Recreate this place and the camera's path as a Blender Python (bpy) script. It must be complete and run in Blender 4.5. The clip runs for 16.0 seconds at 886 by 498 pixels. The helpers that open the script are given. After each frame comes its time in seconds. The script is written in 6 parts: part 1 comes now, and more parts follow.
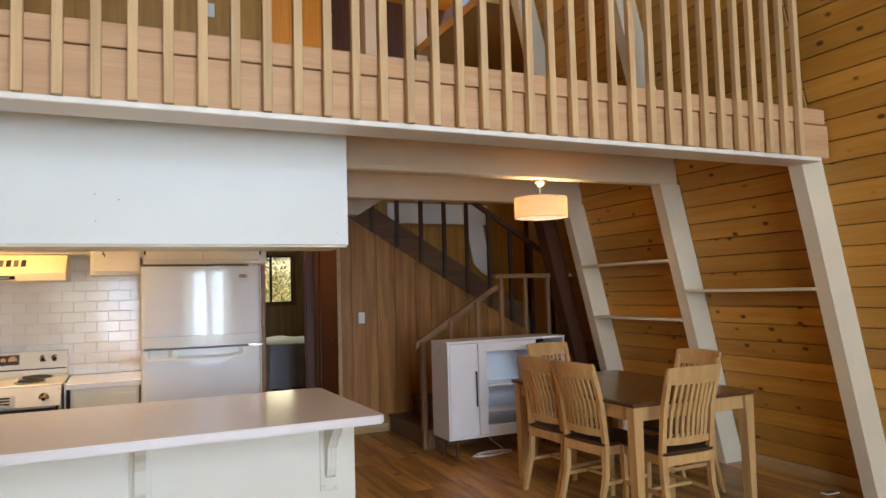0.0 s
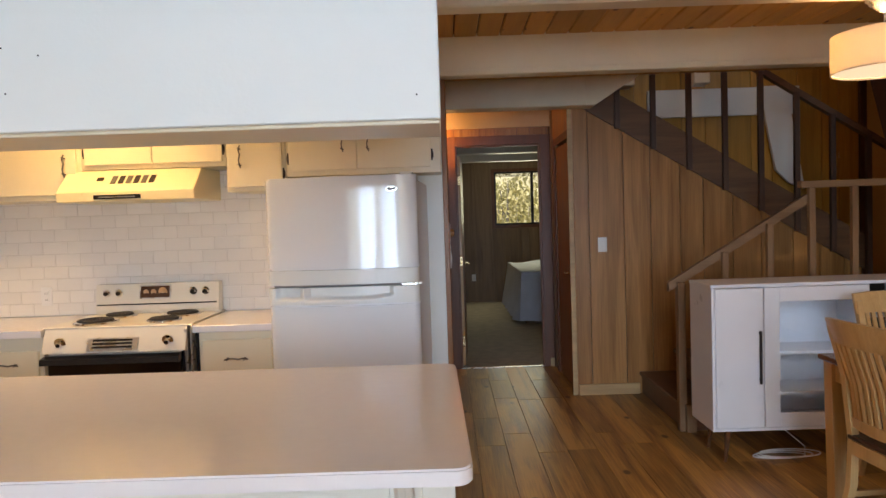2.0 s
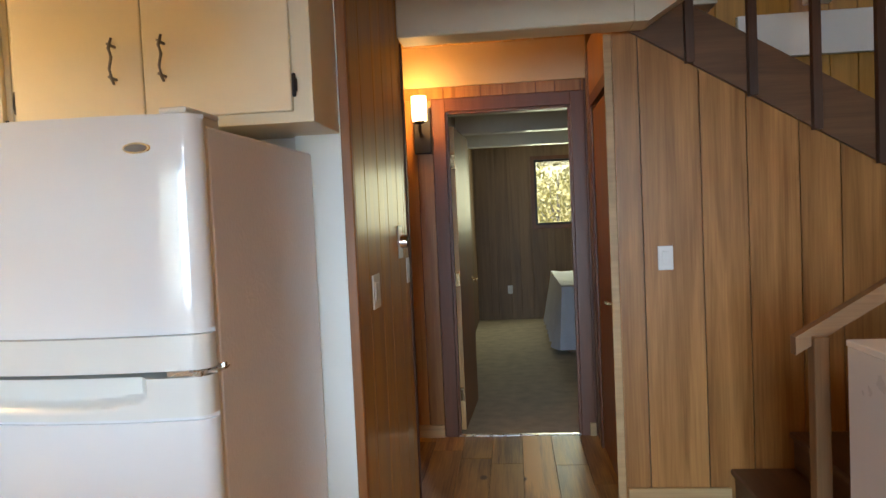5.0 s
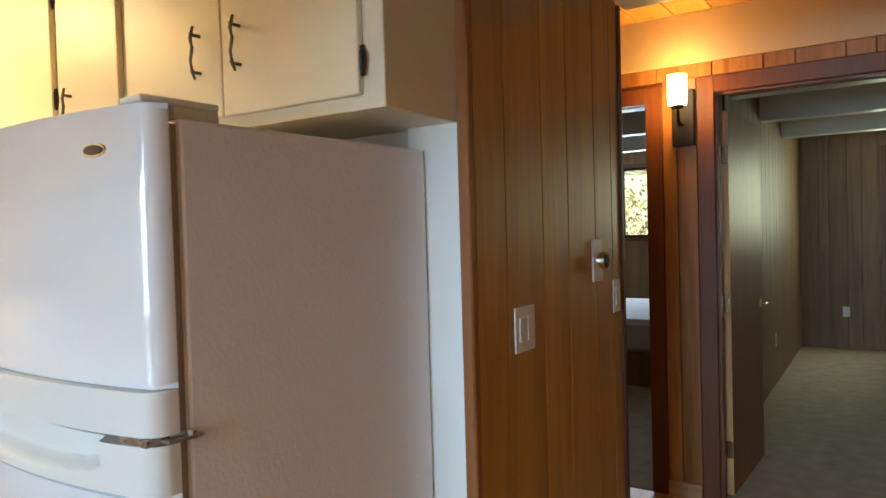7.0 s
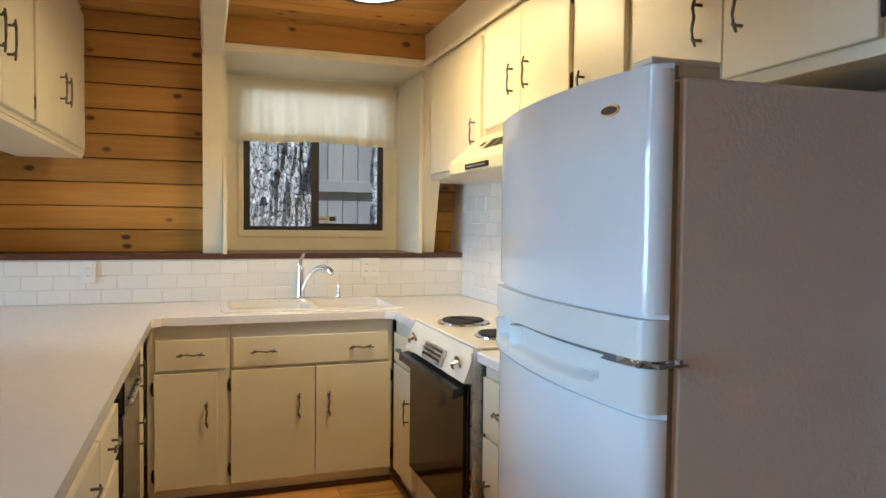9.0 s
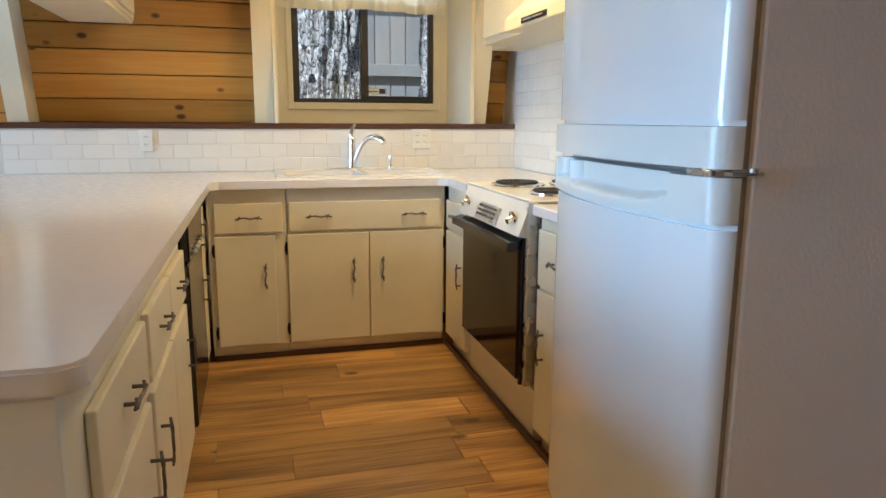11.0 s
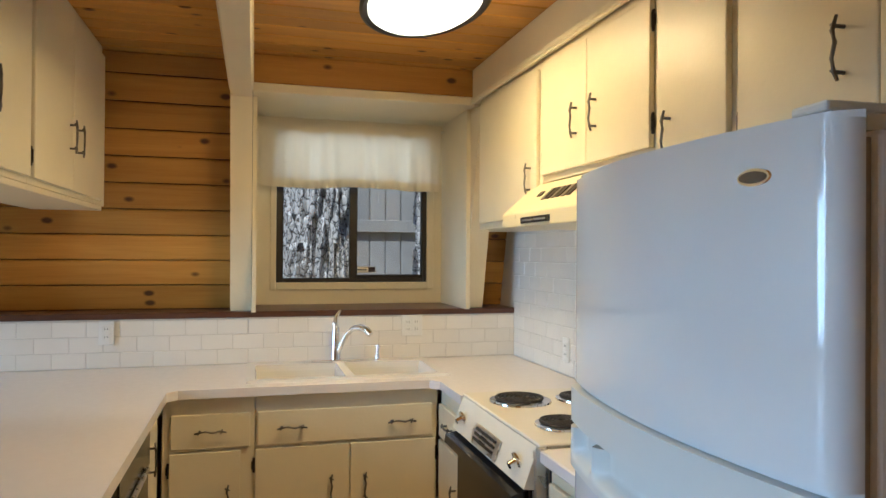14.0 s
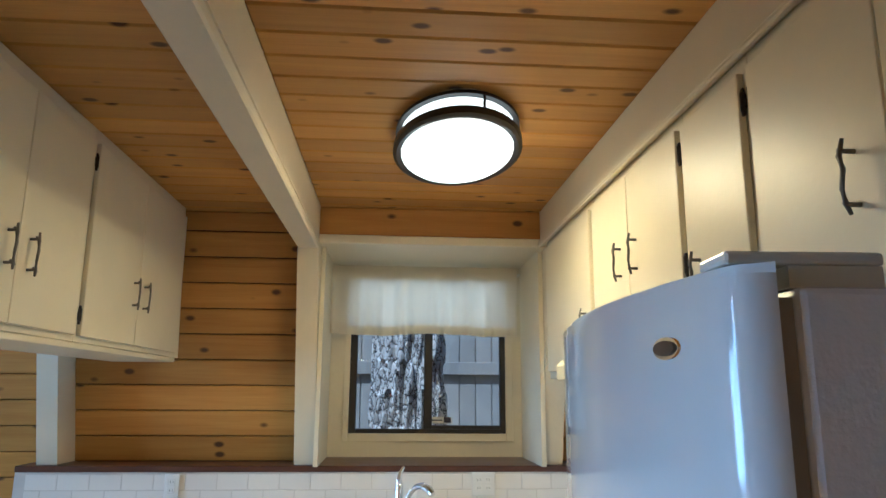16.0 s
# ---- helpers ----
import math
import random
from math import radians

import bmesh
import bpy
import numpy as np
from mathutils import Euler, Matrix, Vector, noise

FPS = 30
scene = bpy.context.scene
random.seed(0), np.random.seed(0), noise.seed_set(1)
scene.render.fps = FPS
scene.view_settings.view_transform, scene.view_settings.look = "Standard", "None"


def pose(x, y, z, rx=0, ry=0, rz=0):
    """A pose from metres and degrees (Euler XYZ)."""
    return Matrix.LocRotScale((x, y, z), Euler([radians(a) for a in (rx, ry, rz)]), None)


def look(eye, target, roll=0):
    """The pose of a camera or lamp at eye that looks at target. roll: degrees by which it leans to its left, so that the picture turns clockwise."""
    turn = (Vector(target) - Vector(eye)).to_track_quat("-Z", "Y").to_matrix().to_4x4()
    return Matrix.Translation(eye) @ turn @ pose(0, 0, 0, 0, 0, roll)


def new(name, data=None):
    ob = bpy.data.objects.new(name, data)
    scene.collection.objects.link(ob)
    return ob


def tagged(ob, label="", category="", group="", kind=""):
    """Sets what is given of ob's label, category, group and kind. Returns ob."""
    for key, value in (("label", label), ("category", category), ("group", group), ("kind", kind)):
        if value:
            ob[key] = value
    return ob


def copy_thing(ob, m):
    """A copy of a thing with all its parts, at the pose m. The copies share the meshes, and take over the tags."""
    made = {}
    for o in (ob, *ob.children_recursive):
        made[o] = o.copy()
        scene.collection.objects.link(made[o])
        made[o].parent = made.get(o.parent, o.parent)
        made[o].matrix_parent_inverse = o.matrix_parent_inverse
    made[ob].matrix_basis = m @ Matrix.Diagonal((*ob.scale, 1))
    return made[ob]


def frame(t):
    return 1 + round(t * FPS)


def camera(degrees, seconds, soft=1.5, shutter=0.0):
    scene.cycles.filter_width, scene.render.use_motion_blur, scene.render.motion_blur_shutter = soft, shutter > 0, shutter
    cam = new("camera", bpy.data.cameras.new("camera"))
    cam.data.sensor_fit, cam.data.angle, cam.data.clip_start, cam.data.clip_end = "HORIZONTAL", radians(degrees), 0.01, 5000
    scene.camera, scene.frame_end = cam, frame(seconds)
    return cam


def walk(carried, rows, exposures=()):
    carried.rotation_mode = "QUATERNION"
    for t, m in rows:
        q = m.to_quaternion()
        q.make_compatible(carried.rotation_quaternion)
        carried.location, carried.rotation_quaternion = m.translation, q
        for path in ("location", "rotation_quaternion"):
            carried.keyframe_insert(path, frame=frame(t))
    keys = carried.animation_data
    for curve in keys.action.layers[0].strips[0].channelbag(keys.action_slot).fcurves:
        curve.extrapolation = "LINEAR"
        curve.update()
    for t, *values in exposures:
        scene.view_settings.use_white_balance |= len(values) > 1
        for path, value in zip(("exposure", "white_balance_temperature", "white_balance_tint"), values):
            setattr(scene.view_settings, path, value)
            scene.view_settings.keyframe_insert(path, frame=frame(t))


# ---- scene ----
cam = camera(65.5, 16.0)
PATH = [
    (0, (0.725, 1.583, 1.45), (1.557, 3.397, 1.571), -1.6),
    (0.5, (1.006, 1.95, 1.409), (1.378, 3.915, 1.385), -1.9),
    (1, (1.293, 2.334, 1.415), (1.446, 4.326, 1.335), -2.0),
    (1.5, (1.548, 2.702, 1.439), (1.632, 4.699, 1.35), -1.9),
    (2, (1.726, 3.089, 1.43), (1.713, 5.088, 1.344), -1.9),
    (2.5, (1.91, 3.462, 1.423), (1.777, 5.456, 1.341), -1.9),
    (3, (2.04, 3.813, 1.416), (2.018, 5.811, 1.329), -1.7),
    (3.2, (2.077, 3.949, 1.427), (2.192, 5.944, 1.336), -1.5),
    (5.3, (2.316, 5.333, 1.409), (1.938, 7.296, 1.337), -2.8),
    (5.5, (2.408, 5.438, 1.415), (1.874, 7.364, 1.346), -2.5),
    (6, (2.482, 5.692, 1.411), (1.594, 7.483, 1.358), -2.2),
    (6.5, (2.535, 5.854, 1.423), (1.508, 7.569, 1.375), -1.8),
    (7, (2.566, 5.888, 1.44), (1.479, 7.566, 1.39), -1.6),
    (7.2, (2.571, 5.875, 1.431), (1.391, 7.49, 1.393), -1.8),
    (7.5, (2.587, 5.847, 1.425), (1.227, 7.313, 1.4), -1.5),
    (8, (2.621, 5.83, 1.417), (0.994, 6.993, 1.386), -1.1),
    (8.2, (2.604, 5.817, 1.416), (0.91, 6.879, 1.387), -1.2),
    (8.5, (2.616, 5.819, 1.402), (0.81, 6.677, 1.382), -0.6),
    (8.7, (2.633, 5.809, 1.391), (0.767, 6.528, 1.381), -0.2),
    (10.8, (2.616, 5.769, 1.209), (0.706, 6.285, 0.916), 0.4),
    (11, (2.617, 5.769, 1.203), (0.72, 6.284, 0.835), 0.3),
    (11.5, (2.607, 5.775, 1.205), (0.75, 6.285, 0.666), 0.4),
    (12, (2.607, 5.778, 1.203), (0.771, 6.289, 0.597), 0.4),
    (12.5, (2.597, 5.73, 1.306), (0.774, 6.258, 0.674), 0.8),
    (13, (2.517, 5.745, 1.348), (0.66, 6.273, 0.827), 0.8),
    (13.5, (2.349, 5.836, 1.404), (0.441, 6.369, 1.129), 0.6),
    (14, (2.237, 5.895, 1.487), (0.308, 6.424, 1.5), 0.4),
    (14.5, (2.205, 5.935, 1.511), (0.285, 6.459, 1.699), 0.3),
    (15, (2.154, 6.009, 1.517), (0.239, 6.519, 1.791), 0.3),
    (15.5, (2.117, 6.131, 1.531), (0.186, 6.517, 1.876), 0.3),
    (16, (2.165, 6.253, 1.546), (0.212, 6.398, 1.952), 0.4),
]
walk(cam, [(t, look(eye, target, roll)) for t, eye, target, roll in PATH],
     [(0, -0.05, 6850, 17), (1.5, -0.1, 7000, 19), (2.5, 0.02, 6500, 17), (3.1, 0.25, 6350, 15), (5.5, 0.65, 6500, 10), (7, 0.65, 6050, 7), (8, 0.2, 5050, 4), (11, 0.45, 5050, 3), (12.5, 0.52, 5050, 3), (13.5, 0.2, 5250, 4), (14.5, -0.1, 4900, 3), (16, -0.08, 4350, 1)])

# ---------- world, sun, lights ----------
SUN_ELEV, SUN_AZ = 60.0, 125.0
world = bpy.data.worlds.new("world")
scene.world = world
world.use_nodes = True
wn = world.node_tree.nodes
sky = wn.new("ShaderNodeTexSky")
sky.sky_type, sky.sun_disc = "NISHITA", False
sky.sun_elevation, sky.sun_rotation = radians(SUN_ELEV), radians(SUN_AZ)
wn["Background"].inputs["Strength"].default_value = 0.15
world.node_tree.links.new(sky.outputs[0], wn["Background"].inputs[0])


def light(name, kind, m, energy, color, size=0.1, size_y=None, shape="RECTANGLE"):
    data = bpy.data.lights.new(name, kind)
    data.energy, data.color = energy, color
    if kind == "AREA":
        data.shape, data.size = shape, size
        if size_y:
            data.size_y = size_y
    elif kind == "SUN":
        data.angle = radians(0.5)
    else:
        data.shadow_soft_size = size
    ob = new(name, data)
    ob.matrix_world = m
    return ob


_a, _e = radians(SUN_AZ), radians(SUN_ELEV)
sun_from = Vector((math.sin(_a) * math.cos(_e), math.cos(_a) * math.cos(_e), math.sin(_e)))
light("sun", "SUN", look(sun_from * 30, (0, 0, 0)), 5.0, (1.0, 0.93, 0.82))
light("daylight_south", "AREA", look((1.6, -3.20, 1.6), (1.6, 0, 1.6)), 640, (0.54, 0.76, 1.0), 4.4, 2.5)
light("daylight_gable", "AREA", look((1.7, -3.20, 4.0), (1.7, 0, 3.6)), 215, (0.54, 0.76, 1.0), 3.4, 1.6)
light("daylight_bedroom", "AREA", look((3.0, 14.70, 1.75), (3.0, 10, 1.3)), 13, (0.97, 1.0, 0.66), 1.1, 0.85)
light("daylight_bedroom_west", "AREA", look((-0.2, 14.70, 1.8), (-0.2, 10, 1.3)), 20, (0.85, 0.95, 1.0), 1.1, 0.85)
light("kitchen_lamp", "AREA", look((-0.14, 6.47, 2.325), (-0.14, 6.47, 0)), 19, (1.0, 0.63, 0.24), 0.66, 0.40, shape="ELLIPSE")
light("kitchen_lamp_glow", "POINT", pose(-0.14, 6.47, 2.34), 2.6, (1.0, 0.63, 0.24), 0.11)
light("daylight_kitchen", "AREA", look((-1.905, 6.47, 2.03), (0, 6.47, 1.6)), 1.1, (0.95, 0.95, 0.9), 0.84, 0.30)
light("dining_lamp", "POINT", pose(3.50, 5.88, 2.03), 10, (1.0, 0.66, 0.34), 0.07)
light("sconce_lamp", "POINT", pose(1.68, 9.46, 2.10), 8, (1.0, 0.50, 0.13), 0.045)
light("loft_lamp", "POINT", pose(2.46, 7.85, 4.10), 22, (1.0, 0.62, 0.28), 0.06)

# ---------- materials ----------


def mat(name, color, rough=0.5, metal=0.0, vary=0.08, scale=6.0, bump=0.05, bscale=80.0, piece=0.0, coat=0.0, spec=0.5, rv=0.07):
    m = bpy.data.materials.new(name)
    m.use_nodes = True
    nt = m.node_tree
    N, Lk = nt.nodes, nt.links
    b = N["Principled BSDF"]
    b.inputs["Roughness"].default_value = rough
    b.inputs["Metallic"].default_value = metal
    b.inputs["Coat Weight"].default_value = coat
    b.inputs["Specular IOR Level"].default_value = spec
    tc = N.new("ShaderNodeTexCoord")
    n1 = N.new("ShaderNodeTexNoise")
    n1.inputs["Scale"].default_value = scale
    n1.inputs["Detail"].default_value = 5
    Lk.new(tc.outputs["Object"], n1.inputs["Vector"])
    r = N.new("ShaderNodeMapRange")
    r.inputs["From Min"].default_value, r.inputs["From Max"].default_value = 0.3, 0.7
    r.inputs["To Min"].default_value, r.inputs["To Max"].default_value = 1 - vary, 1 + vary
    Lk.new(n1.outputs["Fac"], r.inputs["Value"])
    v = r.outputs[0]
    if piece:
        oi = N.new("ShaderNodeObjectInfo")
        r2 = N.new("ShaderNodeMapRange")
        r2.inputs["To Min"].default_value, r2.inputs["To Max"].default_value = 1 - piece, 1 + piece
        Lk.new(oi.outputs["Random"], r2.inputs["Value"])
        mu = N.new("ShaderNodeMath")
        mu.operation = "MULTIPLY"
        Lk.new(v, mu.inputs[0])
        Lk.new(r2.outputs[0], mu.inputs[1])
        v = mu.outputs[0]
    mx = N.new("ShaderNodeVectorMath")
    mx.operation = "SCALE"
    mx.inputs[0].default_value = color
    Lk.new(v, mx.inputs["Scale"])
    Lk.new(mx.outputs[0], b.inputs["Base Color"])
    n2 = N.new("ShaderNodeTexNoise")
    n2.inputs["Scale"].default_value = bscale
    n2.inputs["Detail"].default_value = 3
    Lk.new(tc.outputs["Object"], n2.inputs["Vector"])
    bp = N.new("ShaderNodeBump")
    bp.inputs["Strength"].default_value = bump
    bp.inputs["Distance"].default_value = 0.004
    Lk.new(n2.outputs["Fac"], bp.inputs["Height"])
    Lk.new(bp.outputs[0], b.inputs["Normal"])
    r3 = N.new("ShaderNodeMapRange")
    r3.inputs["To Min"].default_value, r3.inputs["To Max"].default_value = max(rough - rv, 0.02), min(rough + rv, 1)
    Lk.new(n1.outputs["Fac"], r3.inputs["Value"])
    Lk.new(r3.outputs[0], b.inputs["Roughness"])
    return m


def wood(name, dark, light_c, axis=1, rough=0.45, grain=1.0, knots=0.0, piece=0.12, island=False, coat=0.0, knot_scale=2.9, streak=14.0, ramp=(0.33, 0.64), knot_col=(0.055, 0.016, 0.005)):
    """Wood with its grain along the object axis named (0 x, 1 y, 2 z)."""
    m = bpy.data.materials.new(name)
    m.use_nodes = True
    nt = m.node_tree
    N, Lk = nt.nodes, nt.links
    b = N["Principled BSDF"]
    b.inputs["Coat Weight"].default_value = coat
    b.inputs["Coat Roughness"].default_value = 0.15
    tc = N.new("ShaderNodeTexCoord")
    if island:
        g = N.new("ShaderNodeNewGeometry")
        rnd = g.outputs["Random Per Island"]
    else:
        g = N.new("ShaderNodeObjectInfo")
        rnd = g.outputs["Random"]
    off = N.new("ShaderNodeVectorMath")
    off.operation = "SCALE"
    off.inputs[0].default_value = (37.0, 53.0, 71.0)
    Lk.new(rnd, off.inputs["Scale"])
    add = N.new("ShaderNodeVectorMath")
    Lk.new(tc.outputs["Object"], add.inputs[0])
    Lk.new(off.outputs[0], add.inputs[1])
    mp = N.new("ShaderNodeMapping")
    s = [streak * grain] * 3
    s[axis] = 0.9 * grain
    mp.inputs["Scale"].default_value = s
    Lk.new(add.outputs[0], mp.inputs["Vector"])
    n1 = N.new("ShaderNodeTexNoise")
    n1.inputs["Scale"].default_value = 1.0
    n1.inputs["Detail"].default_value = 6
    n1.inputs["Distortion"].default_value = 0.9
    Lk.new(mp.outputs[0], n1.inputs["Vector"])
    mp2 = N.new("ShaderNodeMapping")
    s = [160.0 * grain] * 3
    s[axis] = 5.0 * grain
    mp2.inputs["Scale"].default_value = s
    Lk.new(add.outputs[0], mp2.inputs["Vector"])
    n2 = N.new("ShaderNodeTexNoise")
    n2.inputs["Scale"].default_value = 1.0
    n2.inputs["Detail"].default_value = 3
    Lk.new(mp2.outputs[0], n2.inputs["Vector"])
    mxf = N.new("ShaderNodeMix")
    mxf.inputs["Factor"].default_value = 0.3
    Lk.new(n1.outputs["Fac"], mxf.inputs["A"])
    Lk.new(n2.outputs["Fac"], mxf.inputs["B"])
    cr = N.new("ShaderNodeValToRGB")
    cr.color_ramp.elements[0].position, cr.color_ramp.elements[1].position = ramp
    cr.color_ramp.elements[0].color = (*dark, 1)
    cr.color_ramp.elements[1].color = (*light_c, 1)
    Lk.new(mxf.outputs[0], cr.inputs["Fac"])
    col = cr.outputs[0]
    if knots:
        mp3 = N.new("ShaderNodeMapping")
        s = [knot_scale * 2.2] * 3
        s[axis] = knot_scale * 1.3
        mp3.inputs["Scale"].default_value = s
        Lk.new(add.outputs[0], mp3.inputs["Vector"])
        vo = N.new("ShaderNodeTexVoronoi")
        vo.inputs["Scale"].default_value = 1.0
        Lk.new(mp3.outputs[0], vo.inputs["Vector"])
        kr = N.new("ShaderNodeMapRange")
        kr.inputs["From Min"].default_value, kr.inputs["From Max"].default_value = 0.045 * knots, 0.085 * knots
        kr.inputs["To Min"].default_value, kr.inputs["To Max"].default_value = 0.9, 0.0
        Lk.new(vo.outputs["Distance"], kr.inputs["Value"])
        km = N.new("ShaderNodeMix")
        km.data_type = "RGBA"
        Lk.new(kr.outputs[0], km.inputs["Factor"])
        Lk.new(col, km.inputs["A"])
        km.inputs["B"].default_value = (*knot_col, 1)
        col = km.outputs["Result"]
    r2 = N.new("ShaderNodeMapRange")
    r2.inputs["To Min"].default_value, r2.inputs["To Max"].default_value = 1 - piece, 1 + piece
    Lk.new(rnd, r2.inputs["Value"])
    sc = N.new("ShaderNodeVectorMath")
    sc.operation = "SCALE"
    Lk.new(col, sc.inputs[0])
    Lk.new(r2.outputs[0], sc.inputs["Scale"])
    Lk.new(sc.outputs[0], b.inputs["Base Color"])
    rr = N.new("ShaderNodeMapRange")
    rr.inputs["To Min"].default_value, rr.inputs["To Max"].default_value = rough - 0.08, rough + 0.1
    Lk.new(n1.outputs["Fac"], rr.inputs["Value"])
    Lk.new(rr.outputs[0], b.inputs["Roughness"])
    bp = N.new("ShaderNodeBump")
    bp.inputs["Strength"].default_value = 0.12
    bp.inputs["Distance"].default_value = 0.002
    Lk.new(mxf.outputs[0], bp.inputs["Height"])
    Lk.new(bp.outputs[0], b.inputs["Normal"])
    return m


def glow(name, color, strength):
    m = bpy.data.materials.new(name)
    m.use_nodes = True
    b = m.node_tree.nodes["Principled BSDF"]
    b.inputs["Base Color"].default_value = (0.8, 0.78, 0.72, 1)
    b.inputs["Emission Color"].default_value = (*color, 1)
    b.inputs["Emission Strength"].default_value = strength
    return m


def clear_glass(name, tint=(1, 1, 1), rough=0.0):
    m = bpy.data.materials.new(name)
    m.use_nodes = True
    b = m.node_tree.nodes["Principled BSDF"]
    b.inputs["Base Color"].default_value = (*tint, 1)
    b.inputs["Roughness"].default_value = rough
    b.inputs["Transmission Weight"].default_value = 1.0
    b.inputs["IOR"].default_value = 1.45
    return m


PINE_Y = wood("pine_boards", (0.43, 0.190, 0.024), (0.56, 0.285, 0.048), 1, 0.5, 1.0, 1.9, 0.20, knot_scale=3.8)
PINE_CEIL = wood("pine_ceiling", (0.46, 0.225, 0.034), (0.58, 0.310, 0.060), 1, 0.5, 1.0, 1.9, 0.19, knot_scale=4.0, island=True)
PINE_X = wood("pine_fascia", (0.50, 0.28, 0.13), (0.64, 0.39, 0.20), 0, 0.6, 1.0, 0.8, 0.05)
PINE_RAIL = wood("pine_balusters", (0.50, 0.31, 0.14), (0.66, 0.46, 0.23), 2, 0.6, 1.0, 0.3, 0.10)
PANEL = wood("walnut_panelling", (0.23, 0.092, 0.020), (0.47, 0.22, 0.062), 2, 0.34, 0.8, 0.0, 0.14, coat=0.05)
PANEL_HALL = wood("varnished_panelling", (0.35, 0.170, 0.020), (0.54, 0.275, 0.042), 2, 0.40, 0.9, 0.0, 0.08, coat=0.12)
PANEL_DIM = wood("bedroom_panelling", (0.15, 0.085, 0.038), (0.27, 0.165, 0.085), 2, 0.5, 0.8, 0.0, 0.12)
STAIR = wood("stair_wood", (0.085, 0.034, 0.010), (0.165, 0.074, 0.026), 0, 0.45, 1.0, 0.0, 0.05)
STAIR_Z = wood("stair_posts", (0.045, 0.018, 0.008), (0.09, 0.04, 0.018), 2, 0.45, 1.0, 0.0, 0.1)
RAIL_L = wood("handrail_wood", (0.18, 0.09, 0.035), (0.28, 0.155, 0.07), 0, 0.45, 1.0, 0.0, 0.05)
RAIL_Z = wood("rail_post_wood", (0.17, 0.085, 0.032), (0.27, 0.145, 0.065), 2, 0.45, 1.0, 0.0, 0.1)
DOOR_W = wood("door_wood", (0.20, 0.068, 0.014), (0.32, 0.125, 0.032), 2, 0.42, 0.8, 0.0, 0.05)
CASING = wood("door_casing", (0.11, 0.035, 0.012), (0.18, 0.062, 0.022), 2, 0.4, 1.0, 0.0, 0.08)
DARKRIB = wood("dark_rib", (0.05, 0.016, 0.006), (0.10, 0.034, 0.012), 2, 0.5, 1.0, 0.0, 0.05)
BASE_Y = wood("light_baseboard", (0.42, 0.26, 0.11), (0.58, 0.38, 0.18), 1, 0.45, 1.0, 0.0, 0.06)
BASE_X = wood("light_baseboard_x", (0.42, 0.26, 0.11), (0.58, 0.38, 0.18), 0, 0.45, 1.0, 0.0, 0.06)
LEDGE = wood("dark_ledge", (0.05, 0.02, 0.012), (0.11, 0.045, 0.025), 1, 0.35, 1.0, 0.0, 0.05)
FLOOR = wood("vinyl_plank", (0.165, 0.070, 0.019), (0.58, 0.325, 0.090), 1, 0.38, 0.8, 1.3, 0.30, streak=10.0, ramp=(0.36, 0.60), knot_col=(0.07, 0.032, 0.016), knot_scale=1.9)
SEAM = mat("dark_seam", (0.035, 0.018, 0.009), 0.8)
CHAIR = wood("maple", (0.50, 0.29, 0.105), (0.66, 0.42, 0.18), 2, 0.32, 1.0, 0.0, 0.05, coat=0.2)
TABLE = wood("walnut_top", (0.075, 0.03, 0.014), (0.14, 0.06, 0.028), 1, 0.22, 1.0, 0.0, 0.05, coat=0.4)
SEAT = wood("dark_seat", (0.04, 0.018, 0.01), (0.07, 0.032, 0.017), 1, 0.35, 1.0, 0.0, 0.05)
WHITE = mat("white_paint", (0.80, 0.78, 0.70), 0.42, vary=0.03, scale=3, bump=0.12, bscale=45)
CAB = mat("cabinet_paint", (0.78, 0.71, 0.53), 0.38, vary=0.03, scale=5, bump=0.10, bscale=60)
BEAM = mat("beam_paint", (0.74, 0.66, 0.49), 0.5, vary=0.04, scale=4, bump=0.2, bscale=50)
WALLW = mat("wall_white", (0.78, 0.81, 0.77), 0.5, vary=0.025, scale=2, bump=0.15, bscale=70)
PENW = mat("peninsula_paint", (0.78, 0.76, 0.66), 0.5, vary=0.03, scale=3, bump=0.12, bscale=60)
KICK = mat("toe_kick", (0.30, 0.22, 0.17), 0.6)
CTR = mat("white_counter", (0.82, 0.78, 0.76), 0.14, vary=0.01, scale=30, bump=0.01, bscale=200)
TILE = mat("white_tile", (0.82, 0.79, 0.74), 0.07, vary=0.01, scale=8, bump=0.03, bscale=15, piece=0.03)
GROUT = mat("grout", (0.64, 0.61, 0.56), 0.7)
FRIDGE = mat("fridge_enamel", (0.79, 0.82, 0.84), 0.09, vary=0.0, scale=3, bump=0.0, bscale=8, coat=0.5, rv=0.0)
FRIDGE_T = mat("fridge_textured", (0.80, 0.80, 0.83), 0.26, vary=0.0, scale=3, bump=0.30, bscale=110, rv=0.0)
FRIDGE_B = mat("fridge_handle_band", (0.74, 0.76, 0.73), 0.25, vary=0.0, bump=0.0, rv=0.0)
STEEL = mat("brushed_steel", (0.62, 0.60, 0.56), 0.28, 0.9, 0.05, 20)
CHROME = mat("chrome", (0.85, 0.85, 0.86), 0.06, 1.0, 0.02)
PEWTER = mat("pewter", (0.16, 0.145, 0.13), 0.38, 0.8, 0.15, 30)
IRON = mat("dark_iron", (0.035, 0.03, 0.028), 0.45, 0.6, 0.1, 30)
BRASS = mat("brass", (0.70, 0.52, 0.28), 0.25, 0.9)
BLACK = mat("black_enamel", (0.012, 0.012, 0.014), 0.18, vary=0.1)
OVENGL = mat("oven_glass", (0.020, 0.010, 0.006), 0.07, vary=0.1, spec=0.2)
